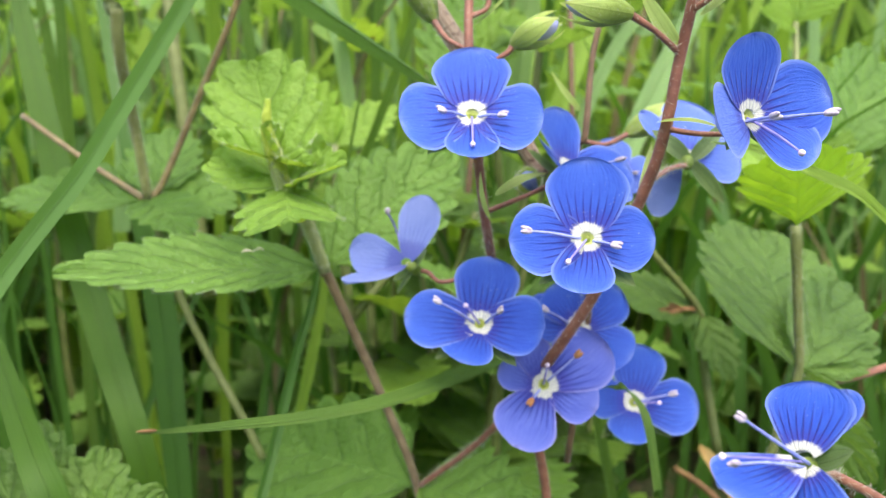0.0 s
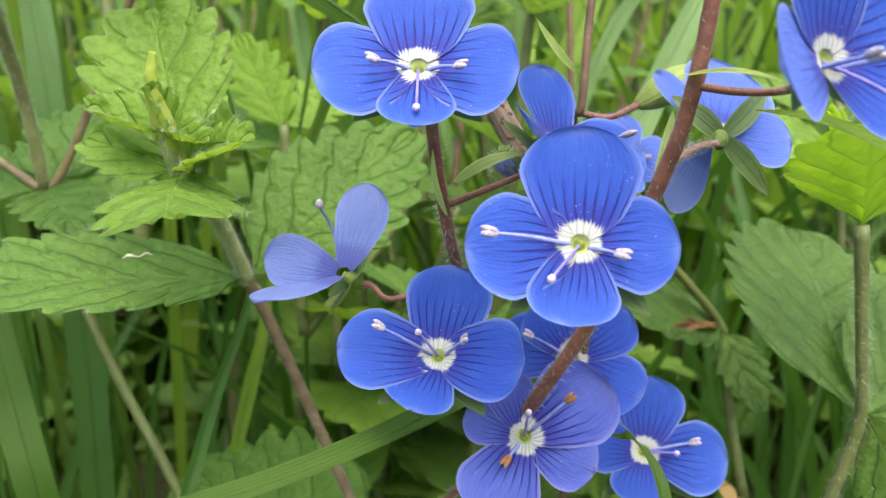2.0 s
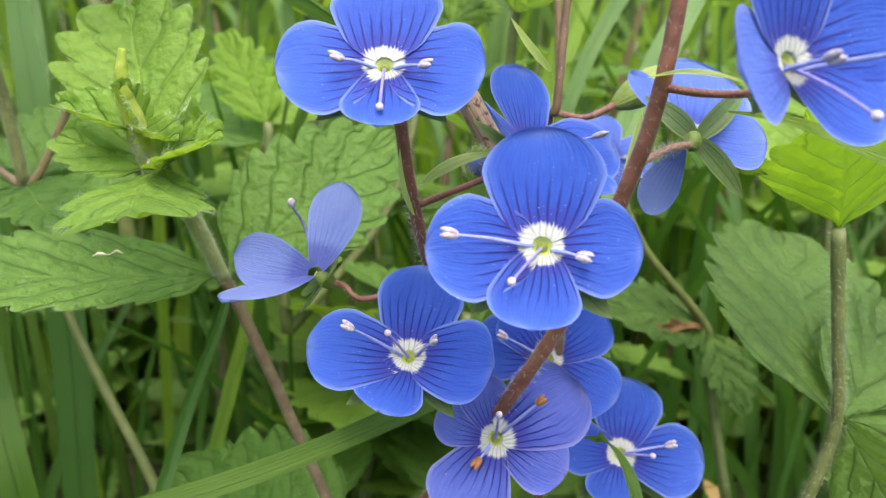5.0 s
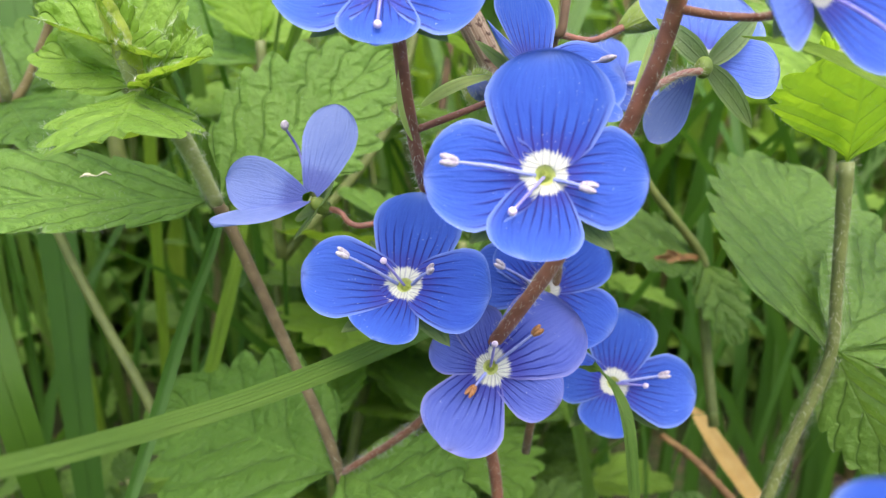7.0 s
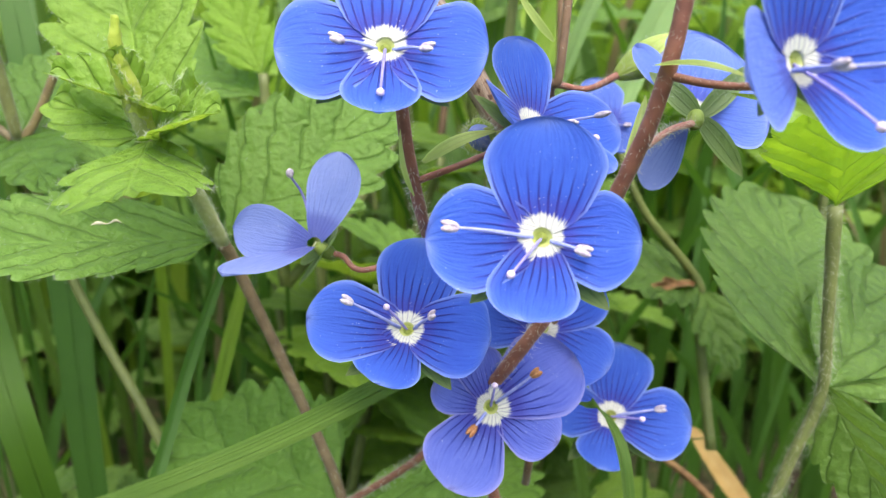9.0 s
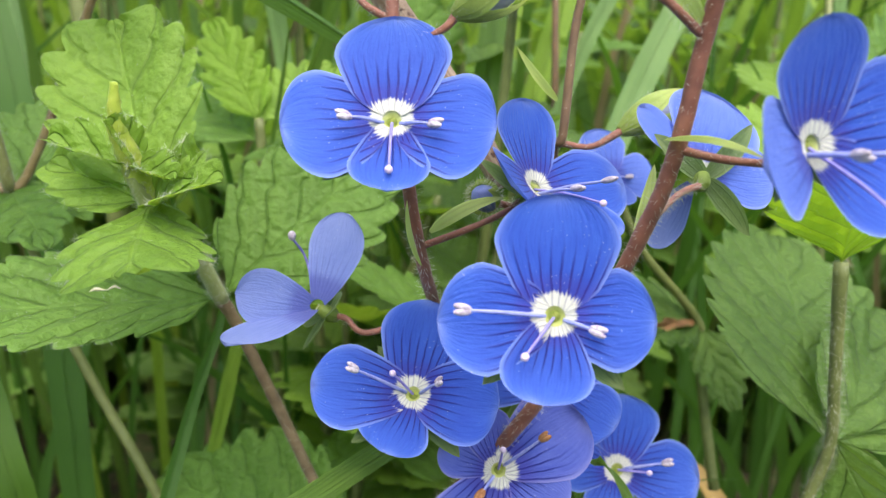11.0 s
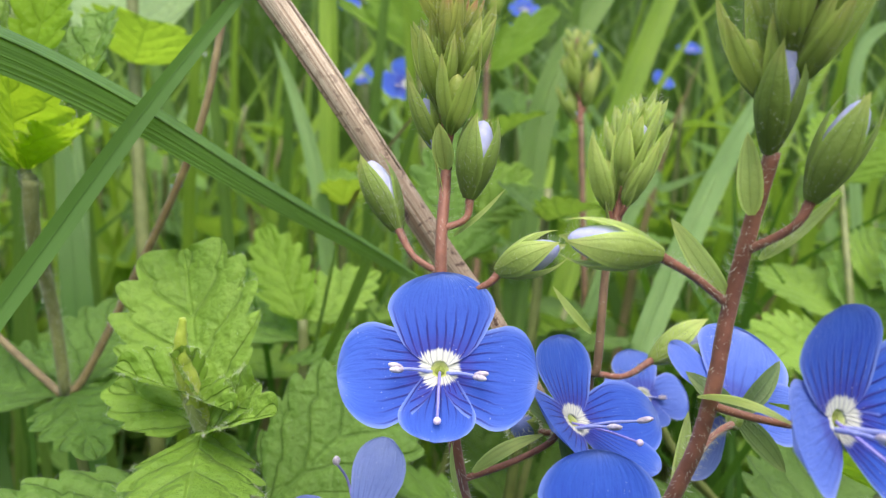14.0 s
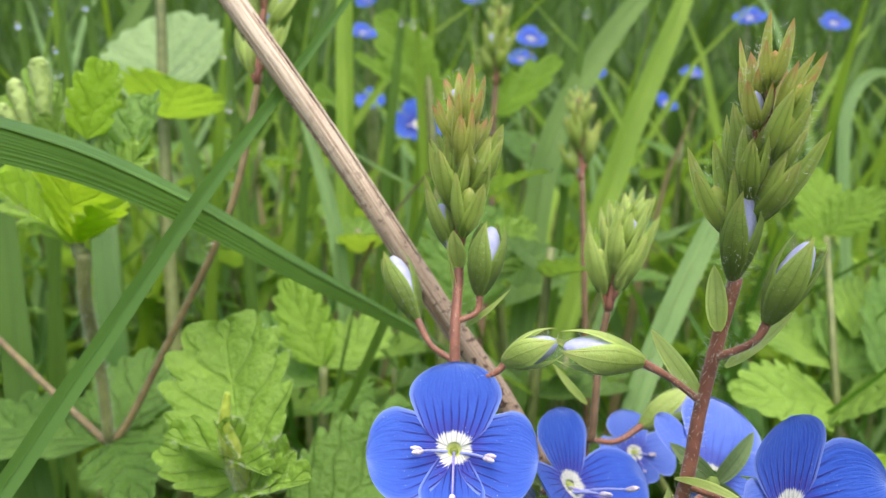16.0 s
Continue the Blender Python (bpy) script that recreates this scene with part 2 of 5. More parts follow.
def bud_material(name, low, mid, tip):
    """Sepals of closed buds: deep green at the base, paler and flushed at the tip, with faint lengthwise veins."""
    m, n, l = mat(name)
    u, v = uv_split(n, l)
    big, fine = noise_node(n, l, 500.0, 3.0), noise_node(n, l, 2500.0, 3.0)
    vv = math_node(n, l, "ADD", v, math_node(n, l, "MULTIPLY", math_node(n, l, "SUBTRACT", big, 0.5), 0.5))
    c = mix_node(n, l, ramp(n, l, vv, 0.1, 0.7), low, mid)
    c = mix_node(n, l, ramp(n, l, vv, 0.68, 1.0), c, tip)
    k = math_node(n, l, "ABSOLUTE", math_node(n, l, "SUBTRACT", math_node(n, l, "FRACT", math_node(n, l, "MULTIPLY", u, 3.0)), 0.5))
    line = math_node(n, l, "MULTIPLY", ramp(n, l, k, 0.16, 0.0), 0.25)
    a = math_node(n, l, "MULTIPLY", math_node(n, l, "ABSOLUTE", math_node(n, l, "SUBTRACT", u, 0.5)), 2.0)
    c = mix_node(n, l, math_node(n, l, "MULTIPLY", ramp(n, l, a, 0.75, 1.0), 0.5), c, tuple(min(1.0, x * 1.5) for x in mid))
    streak = ramp(n, l, math_node(n, l, "ADD", a, math_node(n, l, "MULTIPLY", big, 0.5)), 0.7, 0.2)
    c = mix_node(n, l, math_node(n, l, "MULTIPLY", streak, 0.25), c, tuple(x * 0.75 for x in low))
    c = mix_node(n, l, line, c, tuple(x * 0.5 for x in low))
    return finish(m, n, l, c, 0.5, 0.5, mix_node(n, l, 0.5, c, tuple(min(1.0, x * 1.5) for x in mid)), math_node(n, l, "ADD", fine, line), 0.0001, sheen=0.1)


def throat_material():
    """The bottom of the flower: yellow-green, whitening outwards."""
    m, n, l = mat("green_throat")
    u, v = uv_split(n, l)
    f = noise_node(n, l, 2200.0, 3.0)
    x = math_node(n, l, "ADD", v, math_node(n, l, "MULTIPLY", math_node(n, l, "SUBTRACT", f, 0.5), 0.5))
    c = mix_node(n, l, ramp(n, l, x, 0.1, 0.55), (0.26, 0.32, 0.05), (0.42, 0.48, 0.14))
    c = mix_node(n, l, ramp(n, l, x, 0.5, 0.95), c, (0.64, 0.68, 0.55))
    return finish(m, n, l, c, 0.5, 0.2, None, f, 0.0001)


BUD_GREEN = bud_material("bud_sepal", (0.13, 0.2, 0.036), (0.24, 0.345, 0.065), (0.37, 0.42, 0.09))
CALYX = bud_material("calyx_sepal", (0.075, 0.13, 0.032), (0.14, 0.22, 0.06), (0.2, 0.27, 0.08))
BUD_FLUSH = bud_material("flushed_bud_sepal", (0.24, 0.32, 0.055), (0.4, 0.44, 0.1), (0.58, 0.22, 0.13))
BUD_OLIVE = bud_material("olive_bud_sepal", (0.15, 0.24, 0.036), (0.33, 0.43, 0.09), (0.46, 0.47, 0.13))
BUD_LIGHT = bud_material("pale_bud_sepal", (0.26, 0.36, 0.075), (0.44, 0.56, 0.15), (0.52, 0.58, 0.16))
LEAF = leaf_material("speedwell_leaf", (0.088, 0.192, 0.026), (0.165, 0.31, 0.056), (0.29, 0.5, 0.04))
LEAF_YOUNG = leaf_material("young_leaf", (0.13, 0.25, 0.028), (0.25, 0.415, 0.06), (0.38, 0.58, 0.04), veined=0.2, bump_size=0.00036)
# Brighter copies of the leaf green, holding light that shines through the leaves
LEAF_BACKLIT = leaf_material("backlit_leaf", (0.16, 0.3, 0.025), (0.24, 0.41, 0.045), (0.37, 0.6, 0.04), through_light=0.55, veined=0.12, bump_size=0.0003)
LEAF_FUNNEL_BACKLIT = leaf_material("backlit_funnel_leaf", (0.2, 0.36, 0.02), (0.3, 0.5, 0.035), (0.48, 0.74, 0.03), through_light=0.6, veined=0.1, bump_size=0.00025)
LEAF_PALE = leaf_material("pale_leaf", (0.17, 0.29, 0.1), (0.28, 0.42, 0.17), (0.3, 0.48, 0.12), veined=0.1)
# Darker copy of LEAF: older leaf green plus low-down shade put into the colour
LEAF_DEEP_SHADE = leaf_material("low_shaded_leaf", (0.066, 0.138, 0.024), (0.132, 0.24, 0.044), (0.23, 0.4, 0.04))
GRASS = grass_material("grass", (0.055, 0.125, 0.024), (0.16, 0.275, 0.055), (0.26, 0.48, 0.039), ribbed=0.6)
GRASS_BROAD = grass_material("broad_grass", (0.055, 0.135, 0.03), (0.17, 0.33, 0.08), (0.4, 0.64, 0.04), 11.0, 0.36, 0.7, 0.2)
# Darkened grass green: shade between distant blades is put into the colour
GRASS_FAR_SHADE = grass_material("far_shaded_grass", (0.026, 0.06, 0.012), (0.095, 0.185, 0.032), (0.14, 0.28, 0.026))
GRASS_MID = grass_material("mid_grass", (0.065, 0.15, 0.03), (0.115, 0.24, 0.055), (0.24, 0.44, 0.05), 7.0, 0.42, 0.06)
GRASS_DEEP = grass_material("deep_grass", (0.035, 0.095, 0.016), (0.07, 0.17, 0.028), (0.15, 0.34, 0.022), 7.0, 0.5, 0.2)
GRASS_LUSH = grass_material("lush_grass", (0.042, 0.105, 0.011), (0.08, 0.175, 0.018), (0.12, 0.29, 0.012), 9.0, 0.5, 0.2)
GRASS_BRIGHT = grass_material("bright_grass", (0.125, 0.235, 0.024), (0.28, 0.43, 0.055), (0.44, 0.7, 0.04))
GRASS_BLUE = grass_material("bloomed_grass", (0.13, 0.25, 0.076), (0.26, 0.42, 0.15), (0.36, 0.58, 0.12))
PETAL = petal_material("blue_petal", (0.016, 0.058, 0.385), (0.036, 0.112, 0.52), (0.25, 0.36, 0.75), 10.0, (0.05, 0.11, 0.55))
PETAL_AGED = petal_material("violet_petal", (0.05, 0.085, 0.41), (0.115, 0.16, 0.53), (0.32, 0.32, 0.6), 9.0, (0.1, 0.12, 0.52))
PETAL_BACK = petal_material("pale_petal", (0.14, 0.2, 0.52), (0.23, 0.3, 0.63), (0.3, 0.37, 0.72), 8.0, (0.16, 0.24, 0.66), veined=0.2, white=-0.12)
PETAL_MID = petal_material("light_blue_petal", (0.06, 0.12, 0.5), (0.11, 0.19, 0.6), (0.28, 0.36, 0.72), 8.0, (0.11, 0.19, 0.62), veined=0.3, white=0.06)
THROAT = throat_material()
ANTHER = plain_material("anther", (0.24, 0.2, 0.27), (0.66, 0.62, 0.66), 4000.0, 0.6)
ANTHER_OLD = plain_material("spent_anther", (0.22, 0.08, 0.025), (0.42, 0.22, 0.09), 4000.0, 0.7)
FILAMENT = plain_material("filament", (0.2, 0.25, 0.62), (0.38, 0.43, 0.74), 2500.0, 0.45, 0.2)
STYLE = plain_material("style", (0.2, 0.18, 0.6), (0.34, 0.32, 0.7), 2500.0, 0.45, 0.2)
STIGMA = plain_material("stigma", (0.55, 0.45, 0.62), (0.68, 0.6, 0.7), 4000.0, 0.6)
BUD_PETAL = plain_material("folded_petal", (0.27, 0.3, 0.57), (0.48, 0.51, 0.72), 700.0, 0.5, 0.2)
STEM_RED = plain_material("red_stem", (0.138, 0.053, 0.034), (0.28, 0.116, 0.07), 900.0, 0.5, 0.0, 0.00012, sheen=0.12)
STEM_GREEN = plain_material("green_stem", (0.095, 0.12, 0.034), (0.17, 0.2, 0.062), 600.0, 0.5, 0.0, 0.00012)
STEM_BROWN = plain_material("olive_stem", (0.13, 0.14, 0.045), (0.24, 0.26, 0.09), 600.0, 0.55, 0.0, 0.00015, sheen=0.1)
STEM_DARK = plain_material("dark_stem", (0.1, 0.07, 0.036), (0.21, 0.16, 0.085), 600.0, 0.55, 0.0, 0.00015, sheen=0.1)
STEM_TAN = plain_material("tan_stem", (0.13, 0.088, 0.038), (0.24, 0.19, 0.078), 700.0, 0.5, 0.0, 0.00012, sheen=0.12)
STEM_PALE = plain_material("pale_green_stem", (0.22, 0.28, 0.085), (0.38, 0.44, 0.16), 700.0, 0.5, 0.15, 0.00012, sheen=0.15)
STEM_SLIM = plain_material("thin_brown_stem", (0.085, 0.052, 0.026), (0.19, 0.115, 0.058), 700.0, 0.5, 0.0, 0.00012, sheen=0.1)
DEAD_PALE = plain_material("scarred_leaf", (0.4, 0.38, 0.22), (0.6, 0.58, 0.4), 900.0, 0.7)
FURLED = plain_material("furled_leaf", (0.25, 0.37, 0.085), (0.43, 0.57, 0.17), 900.0, 0.5, 0.3, 0.0004, sheen=0.15)
HEART = plain_material("growing_tip", (0.34, 0.47, 0.05), (0.54, 0.64, 0.1), 900.0, 0.5, 0.4, 0.0003, sheen=0.15)
HAIR = plain_material("plant_hair", (0.5, 0.52, 0.42), (0.72, 0.74, 0.62), 500.0, 0.5, 0.4)
DEAD = plain_material("dead_leaf", (0.12, 0.06, 0.025), (0.34, 0.2, 0.08), 500.0, 0.7, 0.15)
YELLOWED = plain_material("yellowed_blade", (0.3, 0.19, 0.045), (0.4, 0.28, 0.09), 300.0, 0.55, 0.3)
DRY_GRASS = grass_material("dry_grass", (0.16, 0.12, 0.05), (0.34, 0.29, 0.15), (0.3, 0.28, 0.12), 9.0, 0.6)
CANE = cane_material()


def water_material():
    m, n, l = mat("water")
    g = n.new("ShaderNodeBsdfGlass")
    g.inputs["IOR"].default_value, g.inputs["Roughness"].default_value = 1.33, 0.0
    l.new(g.outputs[0], n.new("ShaderNodeOutputMaterial").inputs[0])
    return m


WATER = water_material()


# ---- geometry: all lengths in millimetres ----
ORIGIN = {}


def V(*p):
    return Vector(p[0]) if len(p) == 1 else Vector(p)


def mesh_of(name, verts, faces, uvs, origin):
    me = bpy.data.meshes.new(name)
    me.from_pydata([((x - origin.x) * 0.001, (y - origin.y) * 0.001, (z - origin.z) * 0.001) for x, y, z in verts], [], faces)
    if uvs is not None:
        layer = me.uv_layers.new(name="UVMap")
        idx = np.empty(len(me.loops), dtype=np.int32)
        me.loops.foreach_get("vertex_index", idx)
        layer.data.foreach_set("uv", np.asarray(uvs, dtype=np.float32)[idx].ravel())
    me.polygons.foreach_set("use_smooth", np.ones(len(me.polygons), dtype=bool))
    me.update()
    return me


def thing(name, label, category, base, group="", kind=""):
    ob = new(name)
    ob.location = Vector(base) * 0.001
    ob.empty_display_size = 0.01
    ORIGIN[ob] = Vector(base)
    return tagged(ob, label, category, group, kind)


def part(name, shape, material, parent, label="", kind=""):
    verts, faces, uvs = shape
    ob = new(name, mesh_of(name, verts, faces, uvs, ORIGIN[parent]))
    ob.data.materials.append(material)
    ob.parent = parent
    ORIGIN[ob] = ORIGIN[parent]
    return tagged(ob, label, kind=kind)


def single(name, shape, material, base, label, category, group="", kind=""):
    """A thing that is one mesh."""
    verts, faces, uvs = shape
    ob = new(name, mesh_of(name, verts, faces, uvs, Vector(base)))
    ob.data.materials.append(material)
    ob.location = Vector(base) * 0.001
    ORIGIN[ob] = Vector(base)
    return tagged(ob, label, category, group, kind)


def joined(shapes):
    verts, faces, uvs = [], [], []
    for v, f, u in shapes:
        k = len(verts)
        verts += v
        uvs += u
        faces += [tuple(i + k for i in q) for q in f]
    return verts, faces, uvs


def grid(nu, nv, fn):
    """A sheet of nu x nv points; fn(u, v) with u in -1..1 and v in 0..1."""
    verts, uvs, faces = [], [], []
    for j in range(nv):
        v = j / (nv - 1)
        for i in range(nu):
            u = -1 + 2 * i / (nu - 1)
            verts.append(tuple(fn(u, v)))
            uvs.append((0.5 + 0.5 * u, v))
    for j in range(nv - 1):
        for i in range(nu - 1):
            a = j * nu + i
            faces.append((a, a + 1, a + nu + 1, a + nu))
    return verts, faces, uvs


def spline(points, steps=6):
    p = [Vector(q) for q in points]
    if len(p) == 2:
        return [p[0].lerp(p[1], i / steps) for i in range(steps + 1)]
    p = [2 * p[0] - p[1]] + p + [2 * p[-1] - p[-2]]
    out = []
    for a, b, c, d in zip(p, p[1:], p[2:], p[3:]):
        for i in range(steps):
            t = i / steps
            out.append(0.5 * (2 * b + (c - a) * t + (2 * a - 5 * b + 4 * c - d) * t * t + (3 * b - a - 3 * c + d) * t ** 3))
    return out + [p[-2]]


def frames(path):
    """Tangent and two crosswise vectors along a path."""
    out, side = [], None
    for i, p in enumerate(path):
        t = (path[min(i + 1, len(path) - 1)] - path[max(i - 1, 0)]).normalized()
        if side is None:
            side = t.cross(Vector((0, 1, 0)) if abs(t.y) < 0.8 else Vector((1, 0, 0))).normalized()
        side = (side - t * side.dot(t)).normalized()
        out.append((t, side, t.cross(side)))
    return out


def tube(points, radii, n=8, steps=6, lumps=0.0, seed=0):
    path = spline(points, steps)
    rng = random.Random(seed)
    fr = frames(path)
    verts, uvs, faces = [], [], []
    for i, (p, (t, s, w)) in enumerate(zip(path, fr)):
        v = i / (len(path) - 1)
        x = v * (len(radii) - 1)
        k = min(int(x), len(radii) - 2)
        r = radii[k] + (radii[k + 1] - radii[k]) * (x - k)
        for j in range(n):
            a = 2 * math.pi * j / n
            q = r * (1 + lumps * rng.uniform(-1, 1))
            verts.append(tuple(p + s * (q * math.cos(a)) + w * (q * math.sin(a))))
            uvs.append((j / n, v))
    for i in range(len(path) - 1):
        for j in range(n):
            a, b = i * n + j, i * n + (j + 1) % n
            faces.append((a, b, b + n, a + n))
    faces.append(tuple(range(n - 1, -1, -1)))
    faces.append(tuple(range(len(verts) - n, len(verts))))
    return verts, faces, uvs


def ovoid(centre, axis, length, radius, n=10, m=8, taper=0.0):
    axis = Vector(axis).normalized()
    s = axis.cross(Vector((0.31, 0.9, 0.27))).normalized()
    w = axis.cross(s)
    c = Vector(centre)
    verts, uvs, faces = [], [], []
    for j in range(m + 1):
        b = -math.pi / 2 + math.pi * j / m
        for i in range(n):
            a = 2 * math.pi * i / n
            r = radius * max(math.cos(b), 0.02) * (1 - taper * (j / m - 0.4))
            verts.append(tuple(c + axis * (0.5 * length * math.sin(b)) + s * (r * math.cos(a)) + w * (r * math.sin(a))))
            uvs.append((i / n, j / m))
    for j in range(m):
        for i in range(n):
            faces.append((j * n + i, j * n + (i + 1) % n, (j + 1) * n + (i + 1) % n, (j + 1) * n + i))
    return verts, faces, uvs


def bisect(run, x):
    """How many of the rising numbers of run are no larger than x."""
    lo, hi = 0, len(run)
    while lo < hi:
        mid = (lo + hi) // 2
        if run[mid] <= x:
            lo = mid + 1
        else:
            hi = mid
    return lo


def hairs_on(path, radius, count, length, seed=1, spread=1.0, thick=0.0095):
    """Fine hairs standing off a stem."""
    rng = random.Random(seed)
    path = spline(path, 8)
    fr = frames(path)
    run = [0.0]
    for a, b in zip(path, path[1:]):
        run.append(run[-1] + (b - a).length)
    verts, faces, uvs = [], [], []
    for _ in range(count):
        x = rng.random() * run[-1] * 0.9999
        i = bisect(run, x) - 1
        p = path[i].lerp(path[i + 1], (x - run[i]) / max(1e-6, run[i + 1] - run[i]))
        t, s, w = fr[i]
        a = rng.random() * 2 * math.pi
        out = (s * math.cos(a) + w * math.sin(a) + t * rng.uniform(-0.3, 0.4) * spread).normalized()
        L = length * rng.uniform(0.5, 1.25)
        b = p + out * radius * 0.9
        side = t.cross(out).normalized() * thick
        bend = t * rng.uniform(-0.25, 0.3) * L
        mid = b + out * L * 0.55 + bend * 0.25
        k = len(verts)
        verts += [tuple(b - side), tuple(b + side), tuple(mid - side * 0.8), tuple(mid + side * 0.8), tuple(b + out * L + bend)]
        uvs += [(0, 0), (1, 0), (0, 0.5), (1, 0.5), (0.5, 1)]
        faces += [(k, k + 1, k + 3, k + 2), (k + 2, k + 3, k + 4)]
    return verts, faces, uvs


def coat(base, axis, length, width, count, hair, seed):
    """Short hairs standing straight off a bud."""
    rng = random.Random(seed)
    b, ax = Vector(base), Vector(axis)
    s = ax.cross(Vector((0.3, 1, 0.2))).normalized()
    w = ax.cross(s)
    verts, faces, uvs = [], [], []
    for _ in range(count):
        v, a = rng.uniform(0.02, 0.95), rng.random() * 2 * math.pi
        out = s * math.cos(a) + w * math.sin(a)
        side = (s * -math.sin(a) + w * math.cos(a)) * 0.0095
        p = b + ax * (length * v) + out * (0.48 * width * math.sin(math.pi * (0.08 + 0.82 * v)) ** 0.8)
        d = (out + ax * rng.uniform(-0.1, 0.5)).normalized() * (hair * rng.uniform(0.6, 1.2))
        q = p + d * 0.6 + ax * rng.uniform(-0.05, 0.08)
        k = len(verts)
        verts += [tuple(p - side), tuple(p + side), tuple(q - side * 0.8), tuple(q + side * 0.8), tuple(p + d + ax * rng.uniform(-0.06, 0.1))]
        uvs += [(0, 0), (1, 0), (0, 0.5), (1, 0.5), (0.5, 1)]
        faces += [(k, k + 1, k + 3, k + 2), (k + 2, k + 3, k + 4)]
    return verts, faces, uvs


def leaf_shape(base, tip, normal, width, teeth=7, depth=0.2, fold=0.25, droop=0.12, quilt=0.02, wide_at=0.38, wave=0.0, seed=0, nu=15, point=0.8):
    """An ovate, bluntly toothed leaf, folded along its rib, its blade swelling between the side veins."""
    rng = random.Random(seed)
    b, e = Vector(base), Vector(tip)
    d = e - b
    L = d.length
    d.normalize()
    n = Vector(normal)
    n = (n - d * n.dot(d)).normalized()
    s = d.cross(n)
    q = wide_at / (1 - wide_at)
    top = wide_at ** (point * q) * (1 - wide_at) ** point
    jit = [rng.uniform(0.75, 1.2) for _ in range(2 * teeth + 4)]
    ph = rng.uniform(0, 6)
    vein_count = 0.7 * teeth

    def fn(u, v):
        x = 0.008 + 0.984 * v
        half = 0.5 * width * (x ** (point * q) * (1 - x) ** point) / top
        y = v * teeth
        f = y - math.floor(y)
        k = int(y) % teeth + (teeth if u > 0 else 0)
        env = min(1.0, max(0.0, (v - 0.06) * 9))
        half *= 1 - 1.25 * depth * jit[k] * env * (1 - math.sin(math.pi * (0.03 + 0.94 * f ** 1.3)) ** 0.7)
        a = abs(u)
        tooth = math.sin(math.pi * (0.03 + 0.94 * f ** 1.3))
        along = L * (x + 0.07 * a * (1 - x) + 0.3 / teeth * env * tooth * a ** 4)
        vein = vein_count * (v - 0.34 * a)
        lift = quilt * L * abs(math.sin(math.pi * vein)) ** 1.2 * jit[int(vein + 3) % len(jit)] * (0.25 + 0.75 * a) * (1 - 0.8 * a ** 4)
        up = fold * a * half + lift - droop * L * v * v + wave * L * math.sin(7 * v + ph + 2 * u) * a
        return b + d * along + s * (u * half) + n * up
    verts, faces, uvs = grid(nu, teeth * 7 + 1, fn)
    return verts, faces, [(p, vein_count * (q - 0.68 * abs(p - 0.5)) / 7.0) for p, q in uvs]


def lance_shape(base, tip, normal, width, cup=0.3, bow=0.1, nu=5, nv=11, wide_at=0.4):
    b, e = Vector(base), Vector(tip)
    d = e - b
    L = d.length
    d.normalize()
    n = Vector(normal)
    n = (n - d * n.dot(d)).normalized()
    s = d.cross(n)
    q = wide_at / (1 - wide_at)
    top = wide_at ** q * (1 - wide_at)

    def fn(u, v):
        x = 0.02 + 0.975 * v
        half = 0.5 * width * (x ** q * (1 - x)) ** 0.85 / top ** 0.85
        return b + d * (L * v) + s * (u * half) + n * (cup * u * u * half + bow * L * math.sin(math.pi * v))
    return grid(nu, nv, fn)


def blade_shape(points, width, facing, fold=0.3, twist=0.0, nu=7, steps=10, blunt=0.55, base_width=0.8):
    """A grass blade along a curve, keeled along its middle and drawn out to a tip."""
    path = spline(points, steps)
    f = Vector(facing)
    verts, faces, uvs = [], [], []
    m = len(path)
    for i, p in enumerate(path):
        v = i / (m - 1)
        t = (path[min(i + 1, m - 1)] - path[max(i - 1, 0)]).normalized()
        n = (f - t * f.dot(t)).normalized()
        n = Matrix.Rotation(radians(twist * v), 3, t) @ n
        s = t.cross(n)
        half = 0.5 * width * (base_width + (1 - base_width) * min(1, v * 3)) * max(0.02, 1 - v ** (1 / (1 - blunt + 0.001))) ** 0.7
        for j in range(nu):
            u = -1 + 2 * j / (nu - 1)
            verts.append(tuple(p + s * (u * half) + n * (fold * abs(u) * half)))
            uvs.append((0.5 + 0.5 * u, v))
    for i in range(m - 1):
        for j in range(nu - 1):
            a = i * nu + j
            faces.append((a, a + 1, a + nu + 1, a + nu))
    return verts, faces, uvs


def petal_shape(c, e1, e2, n, L, W, cup, curl, full=0.55, waist=0.3, square=2.9, r0=0.56, ruffle=0.0, notch=0.02, seed=0):
    """One rounded petal: e1 along it, e2 across, n the flower's face; full: where it starts to round off."""
    rng = random.Random(seed)
    p1, p2 = rng.uniform(0, 6), rng.uniform(0, 6)

    def along(v):
        return 1 - (1 - v) ** 1.7

    def fn(u, v):
        x = along(v)
        k = min(1.0, x / 0.58)
        body = waist + (1 - waist) * (0.5 * k + 0.5 * math.sin(0.5 * math.pi * k))
        body *= math.sqrt(max(0.0, 1 - max(0.0, (x - full) / (1 - full)) ** square))
        half = 0.5 * W * body * (1 + notch * math.sin(9 * x + p1) * x)
        r = r0 + (L - r0) * x * (1 + notch * math.sin(5 * u + p2) * x * min(1.0, 2 * body))
        lift = cup * (r - r0) + curl * L * x * x + 0.07 * W * u * u * x * (1 - 0.3 * x)
        lift += ruffle * L * math.sin(3.1 * u + p1) * x * x + 0.5 * ruffle * L * math.sin(5 * x + p2)
        a = max(-1.2, min(1.2, u * half / r))
        k = min(1.0, x / 0.55)
        k = k * k * (3 - 2 * k)
        flat = e1 * (r - 0.02 * L * u * u * x * min(1.0, body * 1.3)) + e2 * (u * half)
        arc = e1 * (r * math.cos(a)) + e2 * (r * math.sin(a))
